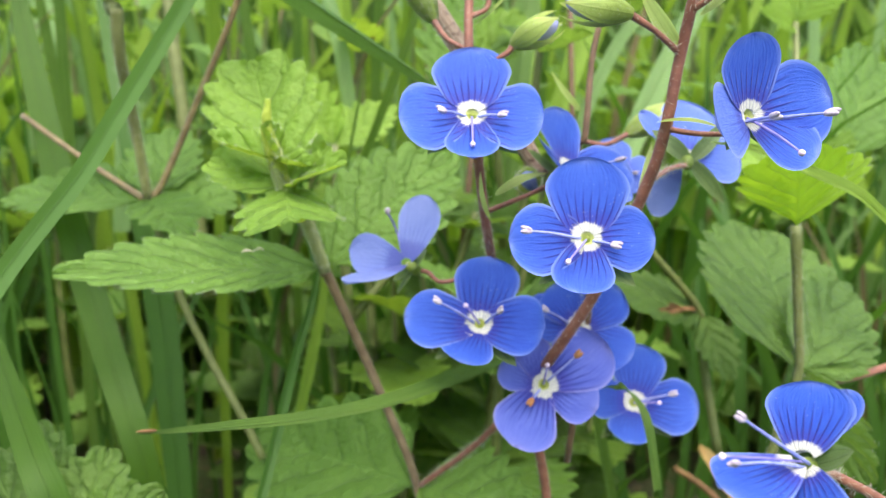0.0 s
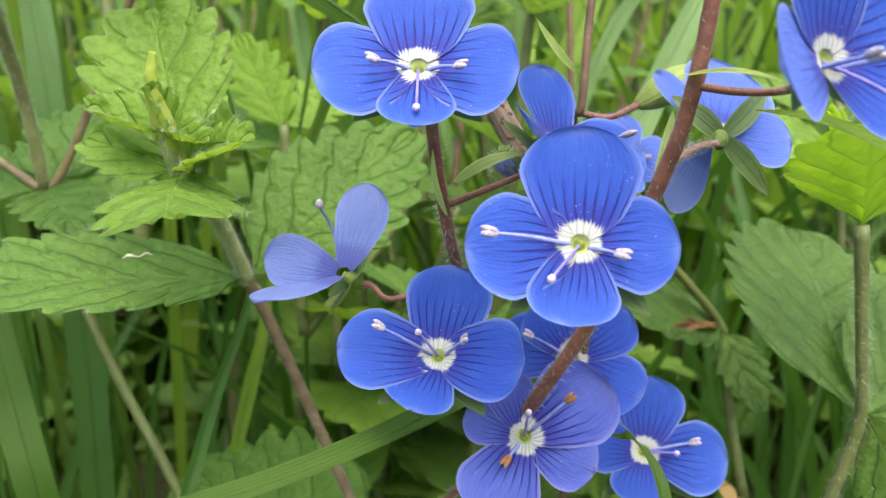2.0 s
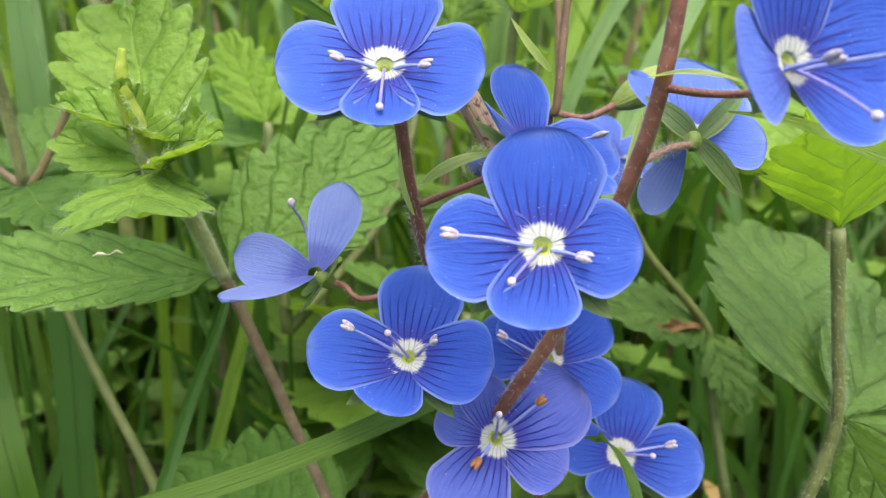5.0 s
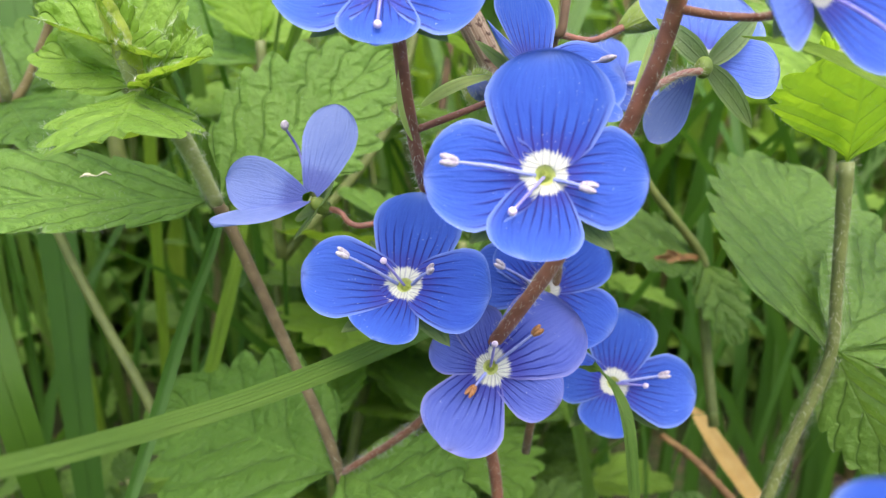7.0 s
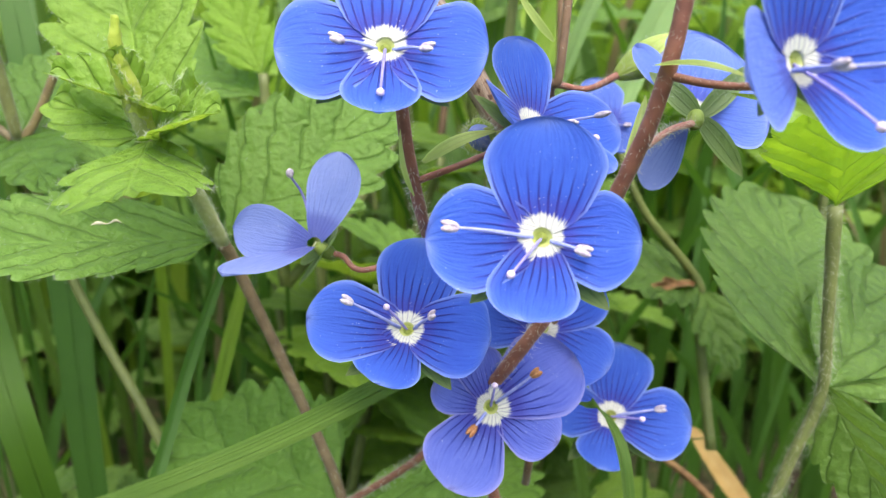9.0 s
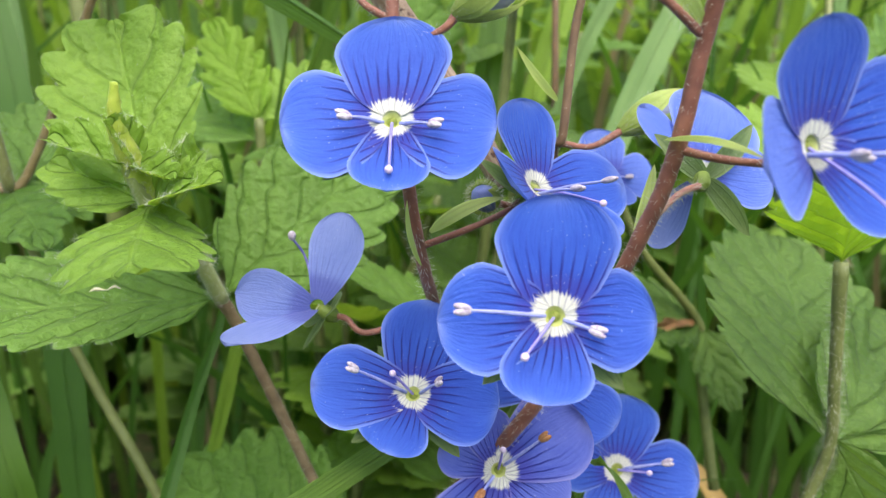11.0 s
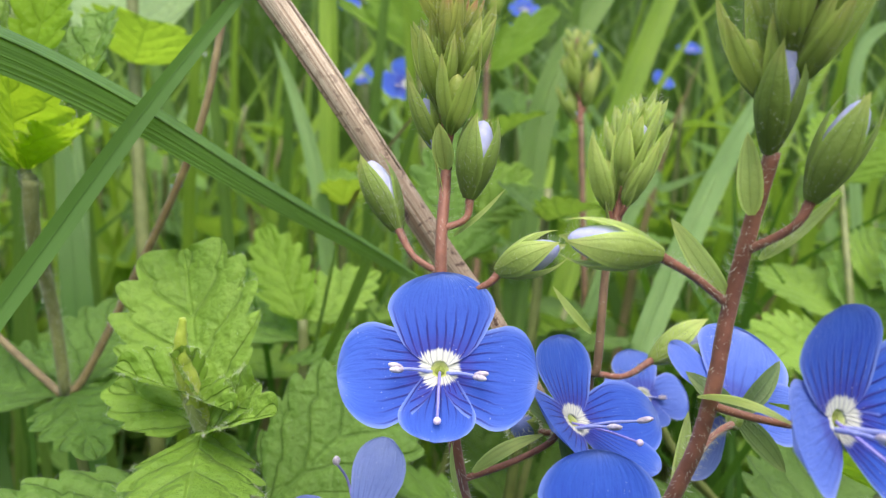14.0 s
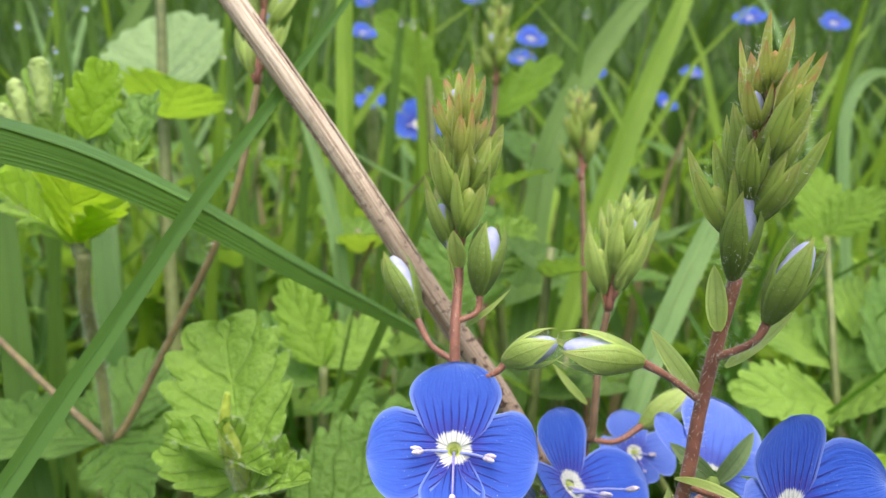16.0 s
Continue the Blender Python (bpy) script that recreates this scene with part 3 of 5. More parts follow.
        return c + arc.lerp(flat, k) + n * lift
    verts, faces, uvs = grid(17, 19, fn)
    return verts, faces, [(a, along(q)) for a, q in uvs]


def facing(az, el):
    a, e = radians(az), radians(el)
    return Vector((math.sin(a) * math.cos(e), -math.cos(a) * math.cos(e), math.sin(e)))


FOUR = ((0, 6.6, 7.1, 0.5, 0.5, 2.5), (100, 6.2, 7.2, 0.55, 0.5, 2.6), (181, 5.1, 4.7, 0.6, 0.34, 2.6), (-100, 6.4, 7.3, 0.55, 0.5, 2.6))


def flower(plant, c, az, el, roll=0, size=1.0, petals=FOUR, cup=0.12, curl=0.02, pedicel=None, material=PETAL, anther=ANTHER,
           stamens=((-110, 1.9, 0.4), (110, 1.8, 0.4)), style=(181, 3.4, 0.35), label="", seed=0, sepals=True, ruffle=0.012, free=(), tips=(), style_tip=None, sepal=1.0):
    """A four-petalled speedwell flower with white eye, two stamens and a style. pedicel: the points of its stalk, from the stem."""
    c = Vector(c)
    n = facing(az, el)
    up = (Vector((0, 0, 1)) - n * n.z).normalized()
    right = n.cross(up) * -1.0

    def ray(deg):
        a = radians(deg + roll)
        return up * math.cos(a) + right * math.sin(a)
    small = size if petals else 0.3 * size
    throat = []
    for j in range(5):
        r, h = ((0.0, -0.3), (0.3, -0.25), (0.5, -0.1), (0.65, 0.0), (0.85, -0.06))[j]
        for i in range(14):
            a = 2 * math.pi * i / 14
            throat.append(tuple(c + (up * math.cos(a) + right * math.sin(a)) * (r * small) + n * (h * small)))
    tf = [(j * 14 + i, j * 14 + (i + 1) % 14, (j + 1) * 14 + (i + 1) % 14, (j + 1) * 14 + i) for j in range(4) for i in range(14)]
    body = part("flower", (throat, tf, [(0.5, j / 4) for j in range(5) for _ in range(14)]), THROAT, plant, label)
    for k, (deg, L, W, *full) in enumerate(petals):
        e1 = ray(deg)
        part("petal", petal_shape(c + n * (0.12 if k == 0 else 0.03 * k), e1, n.cross(e1), n, L * size, W * size, cup, curl, *full, ruffle=ruffle, seed=seed * 7 + k), material, body)
    for k, (tip, face, W) in enumerate(free):
        e1 = Vector(tip) - c
        L = e1.length
        e1.normalize()
        m = Vector(face)
        m = (m - e1 * m.dot(e1)).normalized()
        part("petal", petal_shape(c, e1, m.cross(e1), m, L, W, -0.12, 0.1, ruffle=ruffle, seed=seed * 7 + k), material, body)
    ends = [(ray(deg), L, lift) for deg, L, lift in stamens]
    ends = [c + e1 * 0.6 * size - n * 0.05 + (e1 * math.sqrt(1 - lift * lift) + n * lift) * (L * size) for e1, L, lift in ends] + [Vector(q) for q in tips]
    for tip in ends:
        e1 = (tip - c - n * (tip - c).dot(n)).normalized()
        a = c + e1 * 0.55 * size - n * 0.05
        reach = (tip - a).length
        mid = a.lerp(tip, 0.5) + n * (0.06 * reach)
        part("filament", tube([a, mid, tip], [0.14 * size, 0.12 * size, 0.08 * size], 8), FILAMENT, body)
        d = (tip - mid).normalized()
        across = d.cross(n).normalized() * (0.13 * size)
        part("anther", joined([ovoid(tip + d * 0.2 * size + n * 0.1 + across * q, d + n * 0.25 + across * q, 1.15 * size, 0.22 * size, 9, 7, 0.3) for q in (-1, 1)]), anther, body)
    if style or style_tip:
        a = c - n * 0.2
        if style_tip:
            tip = Vector(style_tip)
        else:
            deg, L, lift = style
            tip = a + (ray(deg) * math.sqrt(1 - lift * lift) + n * lift) * (L * size)
        part("style", tube([a, a.lerp(tip, 0.5) + n * 0.2 * size, tip], [0.1 * size, 0.1 * size, 0.085 * size], 6), STYLE, body)
        part("stigma", ovoid(tip, tip - a, 0.5 * size, 0.24 * size), STIGMA, body)
    back = c - n * 0.9 * size
    part("calyx_cup", ovoid(back - n * 0.1, n, 1.9 * size, 0.62 * size), BUD_GREEN, body)
    if sepals:
        for k, deg in enumerate((45, 135, -135, -45)):
            e1 = ray(deg)
            part("sepal", lance_shape(back + e1 * 0.3, back + e1 * ((5.5 if abs(deg) > 90 else 4.7) if petals else 3.6) * size * sepal + n * 0.55 * size, n, 1.9 * size * min(1.0, sepal), cup=0.3, bow=-0.05), CALYX, body)
    if pedicel:
        pts = list(pedicel) + [tuple(back - n * 0.5)]
        part("pedicel", tube(pts, [0.26, 0.22, 0.27], 7), STEM_RED, body)
        part("hairs", hairs_on(pts, 0.27, 240, 0.45, seed), HAIR, body, kind="stuff")
    return body


def bud(plant, base, tip, width, pedicel=None, material=BUD_GREEN, open_to=(0, -1, 0), colour=BUD_PETAL, hairy=320, seed=0, gap=0.3, label=""):
    """A bud: pale rolled petals held in four pointed sepals."""
    b, e = Vector(base), Vector(tip)
    ax = e - b
    L = ax.length
    ax.normalize()
    o = Vector(open_to)
    o = (o - ax * o.dot(ax)).normalized()
    s = ax.cross(o)
    core = part("bud", ovoid(b.lerp(e, 0.49), ax, L * 0.92, width * 0.43, 12, 10, 0.25), colour, plant, label)
    for k, deg in enumerate((45 + 20 * gap, 138, -138, -45 - 20 * gap)):
        a0 = radians(deg)
        span = radians(56)

        def fn(u, v, a0=a0, k=k):
            r = 0.5 * width * (math.sin(math.pi * (0.06 + 0.74 * v)) ** 0.75) * (1 + 0.05 * u * u)
            w = span * min(1, 1.1 * (1 - v ** 1.8)) + 0.02
            a = a0 + u * w
            return b + ax * (L * (v * 1.02 - 0.01)) + (o * math.cos(a) + s * math.sin(a)) * (r * (1 + 0.08 * (1 - abs(u)) + 0.02 * k))
        part("sepal", grid(7, 12, fn), material, core)
    if pedicel:
        pts = list(pedicel) + [tuple(b + ax * 0.3)]
        part("pedicel", tube(pts, [0.27, 0.23, 0.32], 7), STEM_RED, core)
        part("hairs", hairs_on(pts, 0.27, 220, 0.45, seed), HAIR, core, kind="stuff")
    if hairy:
        part("hairs", coat(b, ax, L, width, hairy, 0.6, seed), HAIR, core, kind="stuff")
    return core


def leafy_bud(plant, base, tip, width, pedicel, material, hairy=0, seed=0):
    """A closed bud in a spike: four pointed sepals of uneven length folded round it."""
    b, e = Vector(base), Vector(tip)
    ax = e - b
    L = ax.length
    ax.normalize()
    s = (Vector((0, -1, 0.2)) - ax * Vector((0, -1, 0.2)).dot(ax)).normalized()
    w = ax.cross(s)
    rng = random.Random(seed)
    core = part("bud", ovoid(b.lerp(e, 0.32), ax, L * 0.6, width * 0.34, 8, 6, 0.2), BUD_PETAL if rng.random() < 0.3 else material, plant)
    turn = 0.78 + rng.uniform(-0.35, 0.35)
    for k in range(4):
        a = turn + k * math.pi / 2
        out = s * math.cos(a) + w * math.sin(a)
        top = b + ax * (L * (1.04 if k % 3 else 0.85) * rng.uniform(0.88, 1.1)) + out * width * rng.uniform(0.2, 0.8)
        part("sepal", lance_shape(b + out * width * 0.06, top, out * -1, width * rng.uniform(0.6, 0.82), cup=0.55, bow=-0.1, nu=7, nv=10, wide_at=0.42), material, core)
    part("pedicel", tube(list(pedicel) + [tuple(b + ax * 0.3)], [0.26, 0.22, 0.3], 6), STEM_RED, core)
    if hairy:
        part("hairs", coat(b, ax, L, width, hairy, 0.55, seed), HAIR, core, kind="stuff")
    return core


def spike(plant, base, top, n, size, material, top_material=None, seed=0):
    """The crowded unopened tip of a flower stem: buds and narrow bracts, smaller towards the top."""
    b, e = Vector(base), Vector(top)
    ax = e - b
    L = ax.length
    ax.normalize()
    s = ax.cross(Vector((0.2, 1, 0.1))).normalized()
    w = ax.cross(s)
    rng = random.Random(seed)
    part("stem", tube([b, b.lerp(e, 0.5), e], [0.45 * size, 0.36 * size, 0.2 * size], 7), STEM_RED, plant)
    for k in range(n):
        v = k / (n - 1)
        a = k * 2.4 + rng.uniform(-0.5, 0.5)
        out = s * math.cos(a) + w * math.sin(a)
        p = b + ax * (L * (0.84 * v + rng.uniform(-0.02, 0.02)))
        sc = size * (1.12 - 0.4 * v) * rng.uniform(0.85, 1.15)
        d = (ax * (1.0 + 0.2 * v) + out * rng.uniform(0.2, 0.46)).normalized()
        start = p + out * 0.35 * size
        q = start + d * 0.9 * sc
        leafy_bud(plant, q, q + d * 5.6 * sc, 2.1 * sc, [tuple(p), tuple(p.lerp(q, 0.5) + out * 0.1)], (top_material if top_material and v > 0.55 else material),
            hairy=170 if sc > 0.6 else 0, seed=seed + k)
        o2 = (out + s * 0.25).normalized()
        if k % 3 != 1:
            part("bract", lance_shape(p + o2 * 0.3, p + o2 * (1.6 * sc) + ax * (4.2 * sc), o2 * -1 + ax * 0.2, 1.1 * sc, 0.3, -0.08), (top_material if top_material and v > 0.6 else BUD_LIGHT), plant)


def stem(plant, pts, radii, material, hair=0, length=0.5, seed=0, n=10, thick=0.0095):
    ob = part("stem", tube(pts, radii, n, 8, 0.04, seed), material, plant)
    if hair:
        part("hairs", hairs_on(pts, sum(radii) / len(radii), int(hair * 2.6), length * 1.15, seed, thick=thick), HAIR, ob, kind="stuff")
    return ob


def leaf(plant, base, tip, normal, width, material=LEAF, label="", edge_hair=0, **kw):
    shape = leaf_shape(base, tip, normal, width, **kw)
    ob = part("leaf", shape, material, plant, label)
    if edge_hair:
        nu, verts = kw.get("nu", 15), shape[0]
        rows = len(verts) // nu
        sh = [hairs_on([verts[j * nu + e] for j in range(rows // 4, rows - rows // 6, 2)], 0.02, int(edge_hair * 0.7), 0.42, 5 + e, thick=0.0072) for e in (0, nu - 1)]
        rng = random.Random(edge_hair)
        for _ in range(edge_hair // 20):
            j = rng.randrange(rows // 4, rows - rows // 4)
            row = [verts[j * nu + i] for i in range(2, nu - 2, 2)]
            sh.append(hairs_on(row, 0.03, 12, 0.3, rng.randrange(999), thick=0.006))
        part("hairs", joined(sh), HAIR, ob, kind="stuff")
    return ob


def near(path, p):
    """The point of a stem that lies nearest to p."""
    return tuple(min(spline(path, 24), key=lambda q: (q - Vector(p)).length))


# ---- ground ----
def ground_height(x, y):
    r = max(0.0, y - 700.0)
    bank = 1100.0 * (1 - math.exp(-r / 2600.0))
    return bank + 5.0 * noise.noise((x * 0.012, y * 0.012, 0.3)) + 2.0 * noise.noise((x * 0.06, y * 0.06, 1.7))


def ground():
    xs = [-60000, -20000, -8000, -4000, -2000, -1000] + list(range(-500, 501, 25)) + [1000, 2000, 4000, 8000, 20000, 60000]
    ys = [-60000, -20000, -8000, -3000, -1500, -700, -300] + list(range(-150, 801, 25)) + [1000, 1300, 1700, 2200, 3000, 4000, 6000, 9000, 15000, 30000, 60000]
    verts = [(x, y, ground_height(x, y)) for y in ys for x in xs]
    w = len(xs)
    faces = [(j * w + i, j * w + i + 1, (j + 1) * w + i + 1, (j + 1) * w + i) for j in range(len(ys) - 1) for i in range(w - 1)]
    m, n, l = mat("mossy_soil")
    a, b = noise_node(n, l, 40.0, 6.0), noise_node(n, l, 400.0, 5.0)
    c = mix_node(n, l, ramp(n, l, a, 0.4, 0.62), (0.035, 0.026, 0.016), (0.05, 0.085, 0.02))
    c = mix_node(n, l, ramp(n, l, b, 0.5, 0.7), c, (0.12, 0.09, 0.045))
    finish(m, n, l, c, 0.9, 0.0, None, b, 0.002)
    return single("ground", (verts, faces, [(0, 0)] * len(verts)), m, (0, 0, 0), "dark mossy soil with leaf litter under the meadow", "ground", kind="structure")


ground()

# ---- speedwell with the upper blue flower ----
A_STEM = [(13.40, 74.00, 46.36), (11.71, 74.00, 62.90), (9.72, 73.05, 72.31), (6.34, 74.23, 85.29), (5.08, 72.19, 90.37), (4.06, 68.57, 95.69), (3.23, 66.30, 101.46), (2.27, 66.79, 111.66), (2.39, 69.36, 117.01), (2.40, 70.06, 118.17)]
speedwell_a = thing("speedwell", "hairy red-stemmed speedwell with blue flowers and a budding tip", "wildflower", A_STEM[0])
stem(speedwell_a, A_STEM, [0.55, 0.53, 0.5, 0.47, 0.44, 0.4, 0.36], STEM_RED, 560, 0.52, 3, thick=0.0115)
flower(speedwell_a, (2.43, 62.50, 106.05), 0, 41, 0, 0.96, pedicel=[near(A_STEM, (3.17, 65.72, 102.43)), (2.86, 64.38, 103.68)], label="fresh blue flower with dark veins and white eye", seed=1,
       stamens=(), style=None, tips=((0.06, 61.0, 106.47), (4.72, 61.0, 106.13)), style_tip=(2.41, 59.5, 103.88))
flower(speedwell_a, (3.55, 66.95, 85.88), -12, 44, 0, 1.0, pedicel=[near(A_STEM, (5.67, 71.37, 87.08)), (4.60, 70.37, 84.69)], label="blue flower with a bruised petal", seed=2,
       petals=((4, 6.7, 6.6, 0.5, 0.5), (93, 6.3, 6.4, 0.55, 0.45), (196, 4.6, 5.2, 0.6, 0.4), (-93, 7.2, 6.2, 0.55, 0.4)), stamens=(), style=None, tips=((-0.36, 65.6, 88.53), (5.27, 65.4, 87.64)), style_tip=(2.16, 66.0, 88.05), cup=0.15, ruffle=0.035)
pale = flower(speedwell_a, (-3.70, 71.06, 90.79), -80, 35, 0, 1.0, pedicel=[near(A_STEM, (2.24, 70.44, 88.29)), (0.19, 70.23, 89.09), (-1.53, 70.85, 89.93)], label="pale blue flower turned away", seed=3, material=PETAL_BACK,
       petals=(), stamens=(), style=None,
       free=(((-1.72, 73.91, 97.23), (-0.35, -1, 0.15), 4.4), ((-9.12, 69.03, 92.75), (0.15, -0.93, 0.35), 4.2), ((-9.00, 65.23, 90.53), (0.05, 0.12, 1), 4.2)))
part("style", tube([(-3.98, 71.95, 91.05), (-4.78, 73.43, 93.68), (-5.51, 72.29, 95.71)], [0.1, 0.1, 0.09], 6), STYLE, pale)
part("stigma", ovoid((-5.55, 72.34, 95.91), (0, 0, 1), 0.75, 0.3), ANTHER, pale)
flower(speedwell_a, (11.88, 70.14, 100.32), 54, 44, 0, 1.0, pedicel=[near(A_STEM, (4.69, 68.02, 96.77)), (7.16, 67.90, 97.95), (9.92, 68.98, 98.96)], label="blue flower seen half from the side", seed=4, cup=0.4,
       petals=((15, 5.8, 6.6), (116, 6.5, 6.4), (166, 6.2, 4.8), (-92, 7.0, 6.2)), stamens=(), style=None, tips=((15.92, 66.80, 101.66), (14.02, 67.20, 100.99)), style_tip=(15.84, 66.50, 100.26))
bud(speedwell_a, (-0.79, 69.42, 113.95), (-3.30, 72.30, 118.88), 2.5, [near(A_STEM, (1.97, 67.09, 111.22)), (0.36, 67.79, 112.37)], seed=11, open_to=(0.6, -1, 0.2), gap=0.6, label="opening bud with a pale lilac tip")
bud(speedwell_a, (5.94, 65.57, 111.76), (9.88, 64.41, 113.72), 2.5, [near(A_STEM, (3.17, 66.31, 109.75)), (5.14, 65.34, 110.84)], BUD_LIGHT, seed=12, open_to=(0.3, -1, -0.4), gap=0.1, label="pale green hairy bud")
bud(speedwell_a, (4.05, 68.35, 116.29), (4.96, 68.90, 121.79), 2.7, [near(A_STEM, (3.08, 68.53, 113.71)), (3.85, 68.02, 114.95)], seed=13, open_to=(0.3, -1, 0.1), gap=0.1, label="green bud")
part("bract", lance_shape((3.04, 68.52, 113.67), (6.38, 66.88, 117.01), (-0.3, -0.5, 1), 0.8, 0.3, -0.05), BUD_LIGHT, speedwell_a)
part("bract", lance_shape((2.42, 69.65, 118.18), (1.90, 67.94, 121.24), (-0.2, -1, 0.1), 1.5, 0.4, -0.05), BUD_LIGHT, speedwell_a)
part("bract", lance_shape((2.32, 69.27, 115.02), (1.65, 69.02, 118.96), (-1, -0.4, 0.1), 0.9, 0.4, -0.05), BUD_LIGHT, speedwell_a)
part("bract", lance_shape((4.16, 63.52, 96.91), (3.26, 63.34, 101.16), (-1, -0.6, 0.2), 0.8, 0.3, 0.05), BUD_LIGHT, speedwell_a)
part("bract", lance_shape((4.66, 64.02, 98.91), (9.46, 66.88, 100.48), (0, -0.5, 1), 1.1, 0.3, 0.08), BUD_LIGHT, speedwell_a)
spike(speedwell_a, (2.40, 70.06, 118.17), (2.46, 70.85, 131.2), 11, 1.02, BUD_OLIVE, BUD_FLUSH, 21)

# ---- speedwell with the lower flowers and the tall spike ----
B_STEM = [(-2.88, 77.78, 61.49), (3.49, 73.88, 69.01), (7.23, 70.52, 75.40), (10.67, 67.65, 82.06), (14.31, 64.74, 90.23), (17.07, 61.38, 99.92), (18.02, 60.14, 104.84), (18.74, 59.95, 110.68), (19.18, 58.70, 115.61), (19.80, 58.03, 119.53)]
speedwell_b = thing("speedwell", "hairy red-stemmed speedwell with blue flowers and a tall bud spike", "wildflower", B_STEM[0])
stem(speedwell_b, B_STEM, [0.32, 0.36, 0.5, 0.55, 0.5, 0.5, 0.48, 0.45, 0.45, 0.42], STEM_RED, 680, 0.52, 4, thick=0.0115)
flower(speedwell_b, (11.31, 56.09, 96.87), -4, 29, 0, 0.95, pedicel=[near(B_STEM, (16.06, 62.62, 96.61)), (14.14, 60.18, 95.08)], label="large fresh blue flower with dark veins and white eye", seed=5,
       petals=((0, 6.7, 7.0, 0.5, 0.5, 2.5), (92, 5.4, 5.8, 0.45, 0.48, 2.3), (188, 4.9, 5.2, 0.6, 0.36, 2.6), (-95, 6.5, 6.3, 0.5, 0.48, 2.4)), stamens=(), style=None, tips=((6.54, 54.6, 97.83), (13.15, 54.8, 96.68)), style_tip=(9.55, 54.0, 95.54))
flower(speedwell_b, (9.92, 67.01, 79.51), -3, 30, 0, 1.0, pedicel=[near(B_STEM, (10.75, 69.72, 80.46)), (10.51, 69.87, 79.40)], label="fading violet-blue flower", material=PETAL_AGED, anther=ANTHER_OLD, seed=6,
       petals=((56, 7.4, 6.8), (115, 5.6, 4.6), (206, 6.7, 6.4), (-70, 4.7, 3.6), (-18, 4.7, 3.8)), stamens=(), style=None, tips=((12.82, 65.8, 83.04), (8.64, 65.8, 78.39)), style_tip=(10.05, 65.8, 82.06), cup=0.05, ruffle=0.03)
flower(speedwell_b, (21.42, 75.79, 73.36), 0, 38, 0, 1.0, pedicel=[near(B_STEM, (14.59, 71.18, 74.72)), (19.05, 77.06, 71.84)], label="blue flower half behind another", seed=7,
       petals=((10, 6.5, 6.4), (98, 6.9, 6.4), (197, 4.8, 4.8), (-82, 5.4, 5.0)), stamens=(), style=None, tips=((25.16, 74.6, 74.9),), style_tip=(23.93, 74.6, 73.87))
flower(speedwell_b, (14.36, 73.66, 83.01), 0, 32, 0, 1.0, pedicel=[near(B_STEM, (13.74, 67.72, 87.32)), (14.03, 72.03, 84.76)], label="blue flower behind the stem", seed=8,
       petals=((50, 6.0, 5.4), (125, 6.2, 5.4), (-77, 6.0, 5.6), (-33, 5.2, 5.0)), stamens=(), style=(180, 1.6, 0.3), tips=((10.79, 72.5, 85.36),))
sideways = flower(speedwell_b, (22.16, 54.03, 106.45), 25, 20, 0, 1.0, pedicel=[near(B_STEM, (18.10, 60.21, 105.14)), (20.20, 58.89, 104.78), (22.04, 57.28, 104.96)], label="blue flower turned sideways with long stamens", seed=9, cup=0.4,
       petals=((-6, 5.4, 5.9, 0.5, 0.5), (84, 5.8, 6.6, 0.5, 0.5), (136, 5.2, 4.6, 0.6, 0.4)), stamens=(), style=None, tips=((25.58, 49.5, 106.99), (22.59, 51.0, 106.63)), style_tip=(24.17, 49.5, 104.33), sepal=0.6)
side = V(-0.72, -0.68, -0.05).normalized()
outside = side.cross(V(0.42, -0.1, -0.9)).normalized()
part("petal", petal_shape(V(22.16, 54.03, 106.45), side, outside.cross(side), outside, 5.0, 5.6, 0.0, 0.0, 0.5, 0.45, seed=91), PETAL_MID, sideways, "petal folded forward, showing its pale back")
behind = flower(speedwell_b, (23.35, 70.06, 101.66), 160, 30, 0, 1.0, pedicel=[near(B_STEM, (17.79, 62.41, 100.71)), (20.51, 66.18, 100.95)], label="blue flower seen from behind its green sepals", material=PETAL_MID, seed=10, stamens=(), style=None, petals=(), sepals=False,
       free=(((19.25, 72.72, 105.71), (0.75, -0.7, 0.1), 3.6), ((26.08, 75.65, 105.88), (0, -1, 0.25), 7.4), ((28.88, 71.08, 100.80), (-0.1, -0.8, 0.6), 4.8)))
# Paler material stands in for light passing through this overhung petal
hang = (V(20.7, 72.6, 95.3) - V(23.3, 71.2, 101.0)).normalized()
part("petal", petal_shape(V(23.3, 71.2, 101.0), hang, V(0, -0.8, 0.2).cross(hang).normalized(), V(0, -0.9, -0.3), 5.9, 2.9, 0.0, 0.1, 0.6, 0.2, seed=92), PETAL_BACK, behind, "lower petal, coloured pale for light passing through")
for tip in ((27.08, 69.60, 97.15), (27.44, 72.60, 104.53), (19.9, 70.6, 104.1)):
    part("sepal", lance_shape((23.3, 69.4, 101.3), tip, (0.1, -1, 0.2), 1.6, cup=0.25, bow=0.06), CALYX, behind)
bud(speedwell_b, (14.42, 58.68, 113.89), (9.05, 58.49, 114.76), 2.6, [near(B_STEM, (18.50, 60.03, 111.00)), (16.41, 59.21, 112.67)], BUD_LIGHT, seed=15, open_to=(-0.1, -0.7, 0.7), gap=0.3, label="fat pale green bud showing lilac")
bud(speedwell_b, (21.29, 56.59, 117.06), (23.29, 55.84, 122.33), 2.35, [near(B_STEM, (19.68, 58.23, 113.74)), (20.70, 57.07, 115.67)], seed=16, open_to=(0.5, -1, 0), gap=0.05, label="dark green hairy bud")
